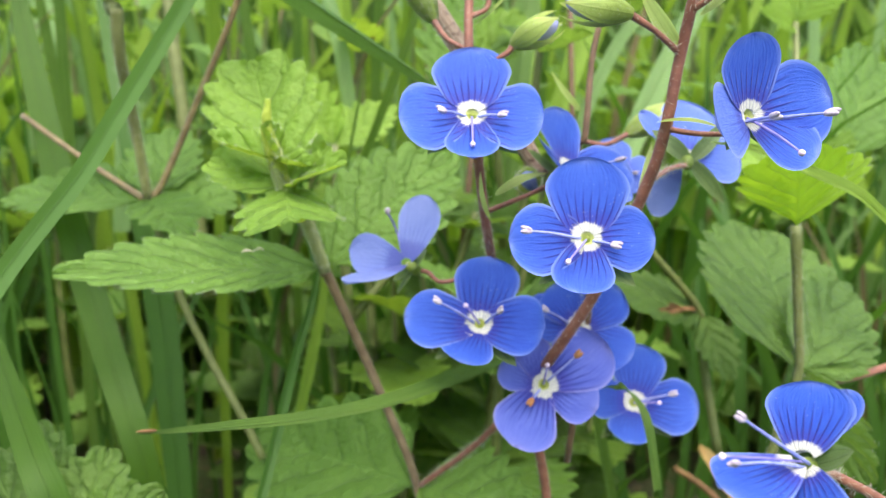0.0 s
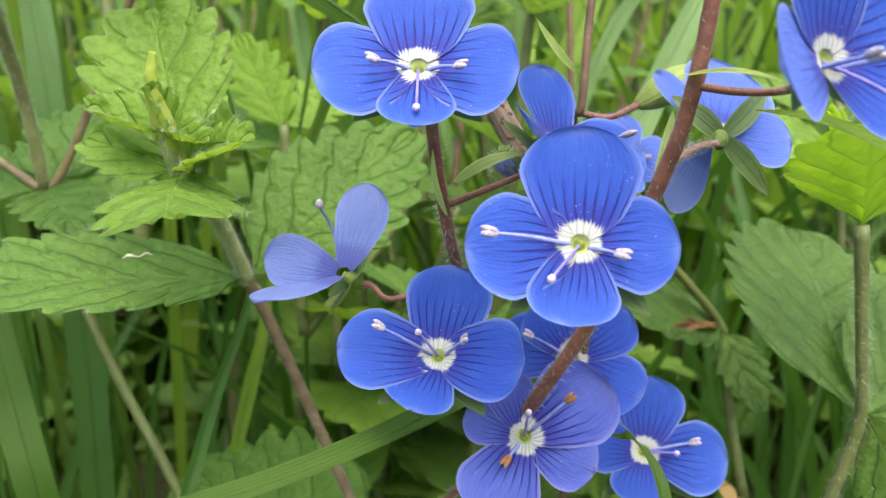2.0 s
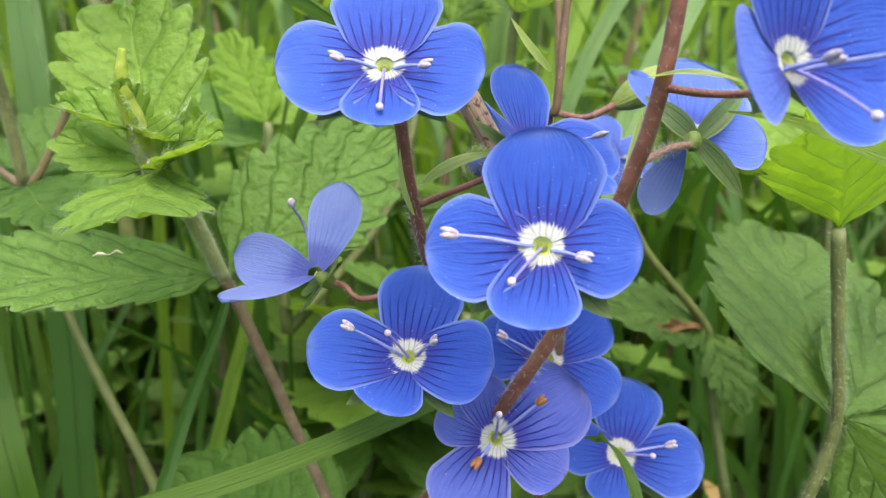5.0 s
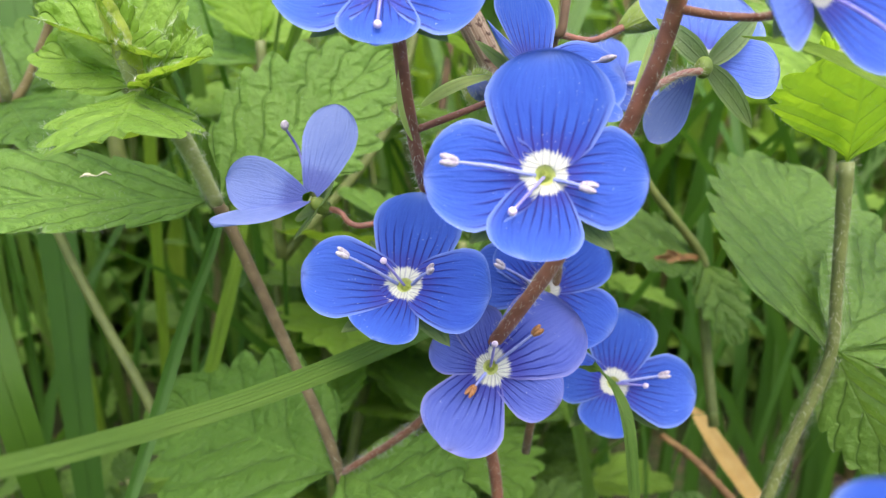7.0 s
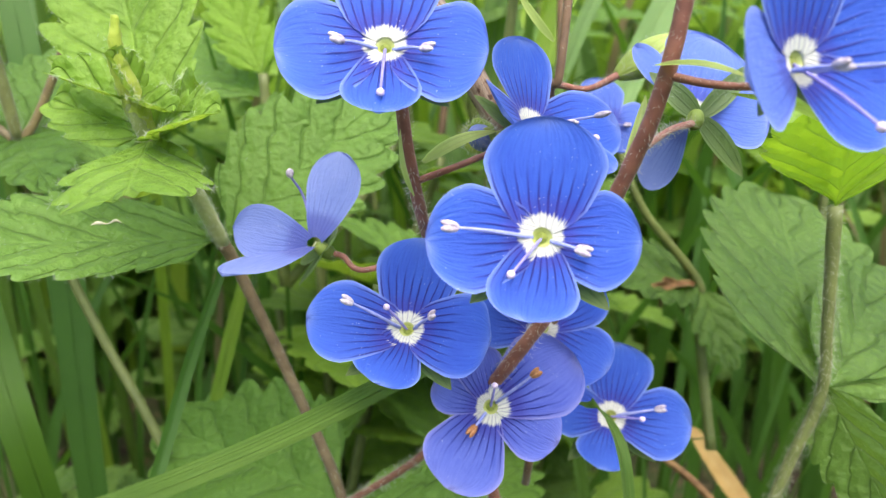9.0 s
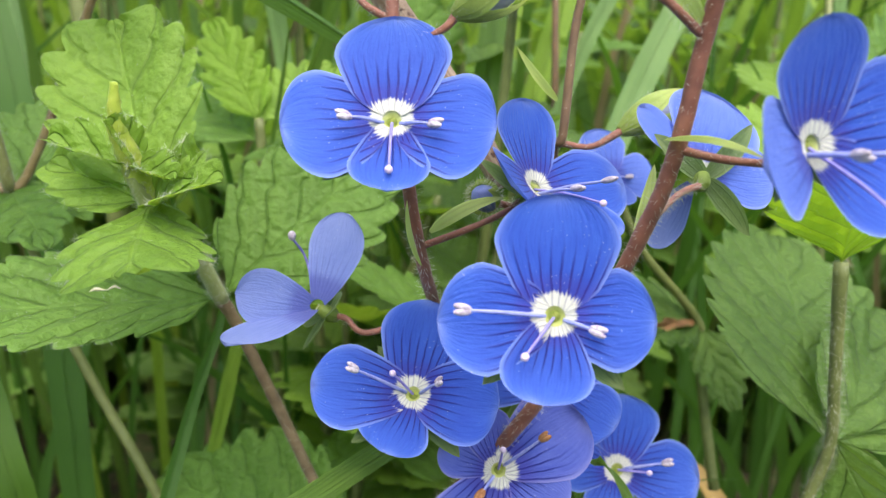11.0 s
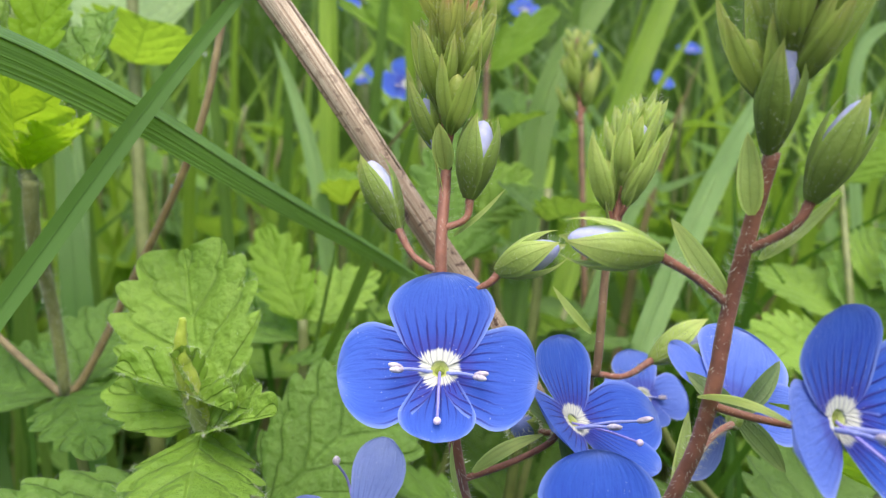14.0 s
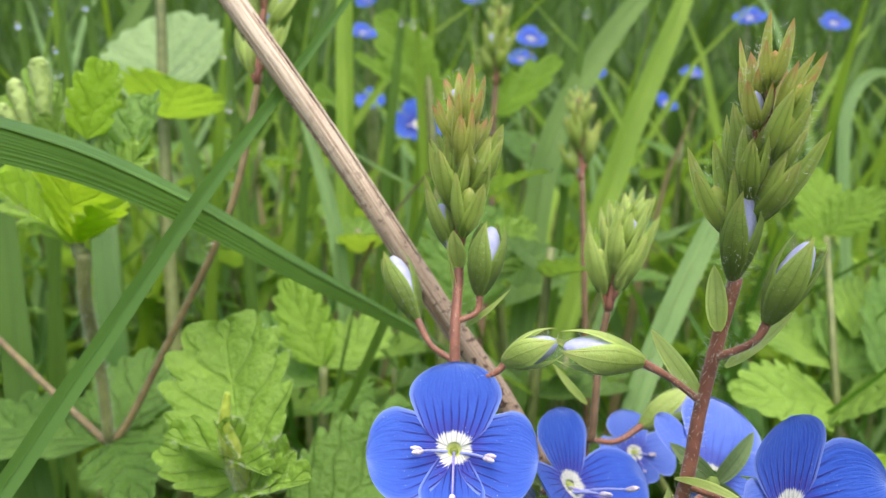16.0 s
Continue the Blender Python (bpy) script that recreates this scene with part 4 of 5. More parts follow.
bud(speedwell_b, (19.56, 58.01, 119.47), (19.63, 56.53, 125.09), 2.25, [near(B_STEM, (19.56, 58.14, 118.31)), (19.58, 58.13, 118.92)], seed=17, open_to=(0.1, -1, 0), gap=0.1, label="hairy green bud with a lilac tip")
part("bract", lance_shape((18.54, 59.67, 111.24), (14.99, 59.17, 115.85), (-0.3, -1, 0.4), 1.3, 0.3, -0.05), BUD_LIGHT, speedwell_b)
part("bract", lance_shape((19.56, 58.23, 113.74), (23.43, 57.91, 117.41), (-0.3, -0.6, 1), 1.0, 0.3, -0.05), BUD_LIGHT, speedwell_b)
part("bract", lance_shape((18.73, 57.61, 116.19), (18.04, 57.02, 120.43), (-0.4, -1, 0.1), 1.3, 0.35, -0.05), BUD_LIGHT, speedwell_b)
part("bract", lance_shape((17.25, 59.91, 105.58), (21.01, 55.76, 105.47), (0, -0.3, 1), 1.0, 0.3, 0.06), BUD_LIGHT, speedwell_b)
part("bract", lance_shape((16.87, 61.51, 98.76), (17.97, 63.52, 103.51), (-0.8, -0.6, 0.1), 1.2, 0.3, -0.05), BUD_LIGHT, speedwell_b)
spike(speedwell_b, (19.82, 58.03, 121.18), (20.31, 55.50, 131.6), 12, 1.0, BUD_OLIVE, BUD_FLUSH, 41)

# ---- flower leaning in from another stalk ----
K_STEM = [(41.5, 40.0, 61.0), (35.6, 40.0, 74.0), (30.4, 39.2, 82.0), (25.9, 38.0, 85.25), (21.9, 36.5, 87.9)]
speedwell_k = thing("speedwell", "speedwell side stalk with one sideways blue flower", "wildflower", K_STEM[0])
stem(speedwell_k, K_STEM, [0.36, 0.33, 0.3, 0.27], STEM_RED, 160, 0.4, 6)
flower(speedwell_k, (18.5, 34.0, 90.31), -75, 35, 0, 0.72, pedicel=[(21.9, 36.5, 87.9), (20.9, 35.9, 88.5)], label="blue flower with long white stamens", seed=14, petals=(), stamens=(), style=None,
       free=(((19.7, 36.2, 93.7), (-0.75, -0.75, 0.1), 4.5), ((22.1, 37.3, 92.7), (-0.9, -0.5, 0.1), 3.4), ((12.9, 30.4, 90.9), (0.1, -0.3, 1), 3.7), ((17.9, 31.2, 88.2), (-0.7, -0.5, 0.6), 3.8)),
       tips=((14.12, 31.5, 93.91), (13.39, 30.0, 92.43)), style_tip=(12.66, 30.0, 92.83))

# ---- third speedwell between them ----
M_STEM = [(14.21, 75.62, 66.07), (15.40, 73.94, 85.81), (13.88, 75.28, 101.08), (14.33, 74.57, 103.19), (14.90, 75.91, 110.24), (15.55, 76.39, 113.82)]
speedwell_m = thing("speedwell", "smaller speedwell with a green bud spike", "wildflower", M_STEM[0])
stem(speedwell_m, M_STEM, [0.4, 0.38, 0.35, 0.33, 0.3], STEM_SLIM, 200, 0.4, 8)
spike(speedwell_m, (15.55, 76.39, 113.82), (17.17, 77.30, 121.9), 11, 1.0, BUD_LIGHT, None, 61)
bud(speedwell_m, (19.27, 77.42, 103.06), (24.21, 79.67, 105.46), 2.6, [near(M_STEM, (14.22, 74.21, 101.75)), (16.72, 75.56, 102.23)], BUD_LIGHT, seed=71, gap=0.2, label="closed green bud")
flower(speedwell_m, (20.15, 83.00, 98.28), 20, 45, 0, 0.66, pedicel=[near(M_STEM, (14.54, 75.31, 97.90)), (17.0, 79.8, 96.0)], label="blue flower half hidden", seed=72, material=PETAL_MID)
bud(speedwell_m, (9.22, 73.73, 98.16), (7.96, 71.61, 99.59), 2.4, [near(M_STEM, (14.53, 74.51, 96.34)), (11.43, 74.42, 97.65)], BUD_GREEN, seed=73, gap=0.6, colour=PETAL_BACK, label="half-open blue bud")
part("bract", lance_shape((13.86, 75.18, 105.65), (10.61, 74.07, 109.47), (0.3, -0.8, 0.5), 0.8, 0.3, -0.05), BUD_LIGHT, speedwell_m)

# ---- leafy shoot with the crimped young tip ----
L_STEM = [(-1.37, 79.45, 45.05), (-3.05, 77.77, 61.49), (-7.23, 78.95, 72.82), (-12.09, 79.84, 84.67), (-13.24, 79.35, 87.67), (-14.53, 76.00, 94.07), (-16.00, 72.19, 98.63), (-16.98, 71.62, 102.93)]
shoot = thing("speedwell_shoot", "leafy speedwell shoot with crimped young leaves at its tip", "wildflower", L_STEM[0])
stem(shoot, L_STEM[:5], [0.5, 0.52, 0.52, 0.55, 0.62], STEM_DARK, 260, 0.45, 9)
stem(shoot, L_STEM[4:], [0.62, 0.72, 0.6, 0.35], STEM_PALE, 620, 0.48, 10, thick=0.011)
leaf(shoot, (-13.27, 79.41, 87.91), (-36.68, 66.33, 91.66), (0.05, -0.35, 1), 12.0, LEAF, "bluntly toothed green leaf with a torn spot", 480, teeth=9, depth=0.15, fold=0.16, droop=0.03, seed=1)
part("torn_spot", tube([(-19.96, 70.17, 92.17), (-19.41, 70.23, 92.36), (-18.71, 70.19, 92.30), (-18.17, 70.30, 92.55), (-17.67, 70.22, 92.40)], [0.04, 0.13, 0.03, 0.11, 0.03], 6, 8, 0.5, 3), DEAD_PALE, shoot, "pale torn spot")
leaf(shoot, (-13.24, 80.24, 87.92), (1.02, 91.59, 100.38), (-0.15, -1, 0.55), 15.0, LEAF, "broad green leaf", 200, teeth=7, depth=0.2, fold=0.15, droop=0.05, seed=2)
leaf(shoot, (-15.9, 73.0, 98.5), (-20.9, 83.0, 110.3), (0.12, -1, 0.35), 12.2, LEAF_YOUNG, "upright crimped young leaf", 220, point=0.5, teeth=5, depth=0.22, fold=0.34, droop=-0.03, quilt=0.04, wide_at=0.46, seed=3, nu=21)
leaf(shoot, (-15.5, 72.3, 98.4), (-10.37, 70.50, 102.11), (-0.5, -0.7, 0.6), 4.6, LEAF_YOUNG, "", 120, point=0.45, teeth=3, depth=0.22, fold=0.45, quilt=0.06, droop=-0.1, wave=0.06, seed=4)
leaf(shoot, (-16.2, 72.8, 98.2), (-24.11, 75.00, 101.06), (0.35, -0.75, 0.6), 6.2, LEAF_YOUNG, "", 90, point=0.6, teeth=4, depth=0.14, fold=0.3, quilt=0.04, droop=0.1, seed=5)
heart = part("stem", tube([(-15.9, 72.9, 98.3), (-16.4, 72.0, 101.0), (-16.9, 71.3, 103.6), (-16.8, 71.0, 105.4), (-16.6, 70.9, 107.0)], [0.9, 0.85, 0.66, 0.46, 0.24], 10, 8, 0.14, 5), HEART, shoot, "yellow-green downy growing tip")
part("hairs", hairs_on([(-15.9, 72.9, 98.3), (-16.4, 72.0, 101.0), (-16.9, 71.3, 103.6), (-16.8, 71.0, 105.4)], 0.65, 260, 0.5, 77, thick=0.008), HAIR, heart, kind="stuff")
for k, (tip, w) in enumerate((((-22.40, 72.30, 102.40), 1.5), ((-17.53, 70.00, 104.51), 1.3), ((-12.50, 69.00, 100.42), 1.2))):
    leaf(shoot, (-16.5, 71.9, 100.9), tip, (0.25, -0.5, 1), 2.5 * w, LEAF_YOUNG, "folded young leaf", 90, point=0.5, teeth=4, depth=0.22, fold=1.0, quilt=0.06, droop=-0.06, seed=140 + k)
leaf(shoot, (-15.74, 72.49, 98.17), (-13.00, 60.80, 97.70), (0.0, -0.1, 1), 9.8, LEAF_YOUNG, "broad crimped leaf reaching forward", 150, teeth=5, depth=0.22, fold=-0.2, quilt=0.045, droop=0.05, wide_at=0.62, wave=0.035, seed=6, point=0.34)
leaf(shoot, (-14.85, 71.30, 98.34), (-9.26, 67.20, 101.74), (-0.3, -0.5, 1), 5.0, LEAF_YOUNG, "", 90, point=0.6, teeth=4, depth=0.25, fold=0.6, quilt=0.045, droop=0.1, seed=7)
leaf(shoot, (-3.15, 77.77, 61.49), (-26.36, 91.78, 61.46), (0.1, -0.7, 1), 20.0, LEAF, "broad veined lower leaf", 0, teeth=7, depth=0.18, fold=0.1, droop=0.05, seed=10)
leaf(shoot, (-2.88, 77.78, 61.49), (8.44, 68.13, 65.79), (0, -0.5, 1), 13.0, LEAF, "", 0, teeth=6, depth=0.2, fold=0.15, droop=0.1, seed=11)

# ---- shoot beyond it, with a cupped top ----
P_STEM = [(-23.54, 86.52, 60.20), (-26.58, 87.98, 66.03), (-30.70, 90.09, 72.86), (-34.66, 92.14, 81.07), (-38.28, 93.95, 93.30), (-38.36, 92.25, 103.00), (-37.35, 87.71, 111.26), (-36.72, 86.50, 116.31)]
shoot_p = thing("speedwell_shoot", "speedwell shoot with a cupped top leaf pair", "wildflower", P_STEM[0])
stem(shoot_p, P_STEM[:5], [0.55, 0.55, 0.52, 0.5, 0.5], STEM_GREEN, 0, 0.5, 11)
stem(shoot_p, P_STEM[4:], [0.6, 0.62, 0.66, 0.75], STEM_BROWN, 520, 0.62, 12, thick=0.008)
stem(shoot_p, [(-38.28, 93.95, 93.30), (-36.58, 94.84, 95.20), (-31.90, 96.03, 104.96), (-24.04, 95.07, 120.96), (-21.23, 97.27, 136.37)], [0.5, 0.45, 0.42, 0.38], STEM_TAN, 240, 0.4, 13)
stem(shoot_p, [(-38.80, 93.95, 93.30), (-47.69, 99.04, 97.20), (-59.61, 105.49, 103.19)], [0.42, 0.4, 0.38], STEM_TAN, 0, 0.4, 13)
spike(shoot_p, (-21.47, 96.94, 135.05), (-20.57, 99.87, 153.40), 12, 1.0, BUD_LIGHT, None, 81)
leaf(shoot_p, (-38.28, 93.90, 93.09), (-60.88, 99.89, 93.98), (0, -0.45, 1), 13.0, LEAF, "", 0, teeth=7, depth=0.22, fold=0.2, droop=0.08, seed=21)
leaf(shoot_p, (-38.28, 93.99, 93.44), (-27.82, 97.94, 92.75), (0.1, -0.5, 1), 13.0, LEAF, "", 0, teeth=6, depth=0.22, fold=0.2, droop=0.08, seed=22)
leaf(shoot_p, (-38.28, 93.95, 93.30), (-29.66, 82.93, 92.08), (0.0, -0.35, 1), 9.0, LEAF, "", 0, teeth=6, depth=0.22, fold=0.2, droop=0.1, seed=24)
leaf(shoot_p, (-38.61, 94.78, 93.31), (-37.75, 106.62, 101.11), (0.1, -0.8, 0.7), 11.0, LEAF, "", 0, teeth=6, depth=0.22, fold=0.2, droop=0.0, seed=23)
C_TOP = (-38.11, 88.00, 116.94)
stem(shoot_p, [P_STEM[-1], C_TOP, (-39.94, 91.00, 125.60)], [0.72, 0.62, 0.4], STEM_GREEN, 200, 0.5, 19)
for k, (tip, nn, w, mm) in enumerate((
        ((-44.44, 83.00, 122.95), (0.9, 0.2, 0.5), 10, LEAF_FUNNEL_BACKLIT),
        ((-34.80, 79.00, 123.79), (0.15, 0.75, 0.6), 10.5, LEAF_FUNNEL_BACKLIT),
        ((-31.03, 86.00, 121.04), (-0.8, 0.15, 0.7), 8.5, LEAF_FUNNEL_BACKLIT),
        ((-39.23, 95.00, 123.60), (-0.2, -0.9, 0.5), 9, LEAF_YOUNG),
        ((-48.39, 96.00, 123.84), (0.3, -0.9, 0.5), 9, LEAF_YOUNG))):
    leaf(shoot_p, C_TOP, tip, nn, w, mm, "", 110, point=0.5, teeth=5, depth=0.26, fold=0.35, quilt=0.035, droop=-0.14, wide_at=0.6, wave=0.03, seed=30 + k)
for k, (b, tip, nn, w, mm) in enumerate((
        ((-37.68, 89.60, 128.08), (-36.42, 91.60, 136.79), (0.3, -1, 0.2), 5.6, LEAF_FUNNEL_BACKLIT),
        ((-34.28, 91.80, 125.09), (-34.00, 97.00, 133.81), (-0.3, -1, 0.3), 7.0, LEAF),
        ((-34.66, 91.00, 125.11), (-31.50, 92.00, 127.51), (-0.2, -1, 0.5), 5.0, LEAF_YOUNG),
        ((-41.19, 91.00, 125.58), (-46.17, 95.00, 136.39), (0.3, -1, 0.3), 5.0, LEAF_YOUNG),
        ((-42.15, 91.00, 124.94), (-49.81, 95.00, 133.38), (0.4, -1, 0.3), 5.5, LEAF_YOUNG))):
    leaf(shoot_p, b, tip, nn, w, mm, "", 90, point=0.5, teeth=4, depth=0.28, fold=0.4, quilt=0.04, droop=0.03, seed=40 + k)
for k, (b, tip, w) in enumerate((
        ((-42.30, 90.00, 130.63), (-43.41, 91.00, 136.24), 2.5),
        ((-44.19, 90.00, 129.40), (-46.17, 91.00, 133.93), 2.1),
        ((-45.15, 90.00, 128.49), (-46.94, 90.00, 131.32), 2.0),
        ((-40.42, 91.00, 129.84), (-39.57, 91.00, 133.16), 1.9))):
    furled = part("leaf", joined([tube([b, V(b).lerp(V(tip), 0.5) + V(0.25, -0.3, 0), V(tip) + V(0.3, -0.5, -0.2), V(tip) + V(0.5, -0.9, -0.9)], [w * 0.22, w * 0.36, w * 0.42, w * 0.2], 10, 7, 0.2, k)]), FURLED, shoot_p, "pale furled young leaf")
    part("hairs", hairs_on([b, V(b).lerp(V(tip), 0.5) + V(0.25, -0.3, 0), V(tip) + V(0.3, -0.5, -0.2)], w * 0.36, 420, 0.45, 60 + k), HAIR, furled, kind="stuff")

# ---- shoot with the bright funnel of leaves ----
R_STEM = [(33.29, 71.67, 56.84), (34.44, 71.61, 63.20), (36.01, 71.94, 71.14), (37.55, 72.06, 78.23), (36.77, 72.06, 84.85), (35.38, 71.98, 94.45)]
shoot_r = thing("speedwell_shoot", "speedwell shoot ending in a bright funnel of leaves", "wildflower", R_STEM[0])
stem(shoot_r, R_STEM, [0.5, 0.5, 0.48, 0.46, 0.46, 0.55], STEM_GREEN, 700, 0.6, 14)
leaf(shoot_r, (35.38, 71.95, 94.34), (33.19, 77.18, 102.10), (1, -0.5, 0.3), 10.0, LEAF_FUNNEL_BACKLIT, "bright backlit leaf", 120, teeth=6, depth=0.1, fold=0.3, droop=-0.1, wide_at=0.55, seed=51)
leaf(shoot_r, (35.38, 71.95, 94.34), (42.81, 77.41, 99.70), (-1, -0.5, 0.4), 10.0, LEAF_FUNNEL_BACKLIT, "", 120, teeth=6, depth=0.14, fold=0.3, droop=-0.12, wide_at=0.55, seed=52)
leaf(shoot_r, (35.38, 71.95, 94.34), (33.58, 68.05, 101.83), (0, 1, 0.25), 11.5, LEAF_FUNNEL_BACKLIT, "", 120, teeth=7, depth=0.12, fold=0.25, droop=-0.14, wide_at=0.6, seed=53)
leaf(shoot_r, (37.55, 72.10, 78.41), (42.77, 97.00, 89.98), (0.1, -0.85, 0.6), 21, LEAF_DEEP_SHADE, "large toothed green leaf", 0, teeth=8, depth=0.12, fold=0.12, droop=0.06, quilt=0.014, wide_at=0.4, point=0.62, seed=54, nu=21)
leaf(shoot_r, (37.90, 72.10, 78.41), (51.26, 86.72, 84.14), (-0.3, -1, 0.3), 12.0, LEAF_DEEP_SHADE, "", 0, teeth=7, depth=0.12, fold=0.15, droop=0.08, seed=55)
leaf(shoot_r, (38.08, 73.07, 78.99), (43.62, 67.02, 67.94), (-0.7, -0.7, 0.1), 7.5, LEAF_DEEP_SHADE, "", 60, teeth=7, depth=0.14, fold=0.2, droop=0.08, seed=56)
stem(shoot_r, [(38.42, 72.58, 77.03), (46.34, 77.92, 75.30), (55.32, 82.12, 75.62)], [0.5, 0.45, 0.42], STEM_RED, 60, 0.4, 15)

# ---- shoot further back with a browned leaf ----
N_STEM = [(40.74, 98.29, 54.48), (39.21, 103.03, 66.87), (39.18, 106.36, 73.61), (30.23, 104.04, 84.15), (25.32, 103.06, 93.47)]
shoot_n = thing("speedwell_shoot", "speedwell shoot with a half-browned leaf", "wildflower", N_STEM[0])
stem(shoot_n, N_STEM, [0.7, 0.65, 0.6, 0.5, 0.45], STEM_GREEN, 0, 0.5, 16)
leaf(shoot_n, (39.18, 106.36, 73.61), (24.08, 101.10, 79.01), (0, -0.5, 1), 12.0, LEAF_DEEP_SHADE, "", 0, teeth=6, depth=0.2, fold=0.15, droop=0.05, seed=61)
leaf(shoot_n, (39.35, 106.27, 73.28), (41.5, 97.5, 66.5), (0, -0.8, 0.8), 7.0, LEAF_DEEP_SHADE, "", 0, teeth=6, depth=0.2, fold=0.15, droop=0.05, seed=62)
part("withered_leaf", leaf_shape((38.21, 105.60, 73.87), (31.5, 100.4, 76.2), (0.2, -0.6, 1), 1.8, teeth=4, depth=0.4, fold=0.6, quilt=0.06, wave=0.05, seed=63), DEAD, shoot_n, "small brown withered leaf")

# ---- leaf clump low beside the grass ----
low = thing("speedwell_shoot", "low speedwell leaves in the shade", "wildflower", (-40.05, 65.82, 59.86))
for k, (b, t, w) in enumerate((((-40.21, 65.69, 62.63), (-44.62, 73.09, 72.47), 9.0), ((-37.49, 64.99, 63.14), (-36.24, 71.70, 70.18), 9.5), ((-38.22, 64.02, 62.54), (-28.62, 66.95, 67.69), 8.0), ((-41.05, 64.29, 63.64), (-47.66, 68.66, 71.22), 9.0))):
    leaf(low, b, t, (0.1, -0.9, 0.6), w, LEAF_DEEP_SHADE, "", 0, teeth=6, depth=0.22, fold=0.2, droop=0.05, seed=70 + k)
stem(low, [(-40.05, 65.82, 59.86), (-39.63, 65.83, 63.19)], [0.6, 0.5], STEM_GREEN, 0)

# ---- the grass that crosses the view ----
def grass(points, width, face, material=GRASS, label="slender green grass blade among speedwell", fold=0.3, twist=0.0, blunt=0.55, base_width=0.8):
    blade = single("grass_blade", blade_shape(points, width, face, fold, twist, blunt=blunt, base_width=base_width), material, points[0], label, "grass", "grass among the speedwell")
    if not twist:
        path = spline(points, 10)
        keel = [q + V(face).normalized() * (0.01 if fold > 0 else 0.05) for q in path[2:-5:2]]
        part("midrib", tube(keel, [0.022 * width, 0.018 * width, 0.008 * width], 6, 2), material, blade)
    return blade


def to_ground(p, back=6.0, side=0.0):
    return (p[0] + side, p[1] + back, ground_height(p[0], p[1]))


G1 = [(-41.42, 48.84, 77.71), (-30.41, 64.15, 102.76), (-26.02, 69.26, 111.67), (-20.85, 74.88, 121.98), (-15.77, 79.83, 130.91), (-10.01, 85.22, 140.94), (-4.01, 90.37, 151.67)]
grass([to_ground(G1[0], 0, -25)] + G1, 1.9, (0.75, -1, -0.1), GRASS_MID, "long blue-green grass blade slanting across the flowers", 0.25)
G2 = [(-36.73, 59.25, 129.84), (-34.05, 65.58, 128.75), (-28.20, 71.16, 126.35), (-21.55, 76.73, 122.21), (-13.75, 82.30, 116.45), (-4.36, 88.52, 109.99), (1.66, 91.96, 105.61)]
grass([to_ground(G2[0], -10, -40)] + G2, 4.9, (0.2, -0.9, 0.55), GRASS_BROAD, "broad ribbed grass blade leaning across the stems", -0.75, 0.0, blunt=0.3)
G3 = [(15.88, 86.47, 79.82), (7.58, 79.37, 77.82), (0.93, 69.73, 78.82), (-4.58, 58.13, 81.91), (-8.97, 47.56, 85.80), (-12.78, 39.36, 89.31), (-15.34, 33.46, 92.07)]
grass([to_ground(G3[0], 20, 20)] + G3, 2.5, (0, -0.5, 1), GRASS, "thin grass blade with a withered tip", 0.3, blunt=0.55)
part("withered_tip", ovoid(V(G3[-1]) + V(0.35, 0.3, 0.02), V(G3[-1]) - V(G3[-2]), 1.5, 0.1, 8, 6, 0.5), DEAD, bpy.context.scene.objects["grass_blade.002"], "pinkish withered tip")
wide = [(-39.04, 97.57, 31.76), (-41.31, 102.40, 51.14), (-44.00, 108.91, 70.64), (-48.28, 115.95, 92.24), (-51.10, 120.35, 103.28), (-54.89, 126.13, 113.25), (-61.56, 136.93, 130.11)]
W2 = [(-39.22, 88.00, 53.54), (-45.40, 94.00, 69.82), (-51.22, 100.00, 84.33), (-56.50, 106.00, 99.55), (-61.23, 112.00, 114.61), (-63.96, 116.00, 126.03)]
grass([to_ground(W2[0], 4, 4)] + W2, 4.2, (0.5, -1, 0.2), GRASS_LUSH, "broad lush green grass blade", 0.2, blunt=0.8)
W3 = [(-38.39, 64.00, 67.68), (-40.83, 66.00, 72.10), (-43.43, 68.00, 78.50), (-46.77, 71.00, 86.44)]
grass([(-25.00, 58.00, 2.00), (-35.04, 62.00, 54.93)] + W3, 3.6, (0.5, -1, 0.2), GRASS_LUSH, "lush green grass blade low down", 0.2, blunt=0.7)
# Dim shade on its lower part is given by the deep grass colour
grass(wide, 4.6, (0.5, -1, 0.0), GRASS_DEEP, "wide green grass blade", 0.12, blunt=0.75, base_width=0.7)
grass([(-20.01, 69.97, 63.27), (-19.08, 75.44, 68.67), (-17.91, 82.11, 75.56), (-16.58, 88.49, 81.30), (-15.90, 93.23, 87.09)], 1.35, (0.4, -1, 0), GRASS_DEEP, "narrow dark grass blade", 0.5, blunt=0.6)
grass([(-19.79, 92.31, 63.56), (-18.44, 95.68, 70.49), (-17.26, 98.94, 76.92), (-15.79, 105.69, 90.79)], 1.8, (0.3, -1, 0), GRASS_BRIGHT, fold=0.4)
grass([(20.87, 64.12, 69.56), (20.24, 66.30, 74.98), (19.50, 68.46, 77.04), (18.41, 71.05, 77.51), (16.59, 73.21, 76.23)], 1.6, (0.8, -1, 0.2), GRASS, "thin grass blade arching over a flower", 0.4)
grass([(-12.28, 98.41, 94.64), (-8.74, 97.09, 102.57), (-4.92, 96.17, 112.13), (-1.41, 95.58, 123.00), (0.72, 95.97, 131.14)], 1.3, (0.4, -1, 0), GRASS, "narrow dark grass blade", 0.5)
grass([(-14.21, 102.99, 93.18), (-12.01, 104.04, 104.02), (-10.94, 103.76, 109.50)], 0.5, (0.4, -1, 0), GRASS, fold=0.4)
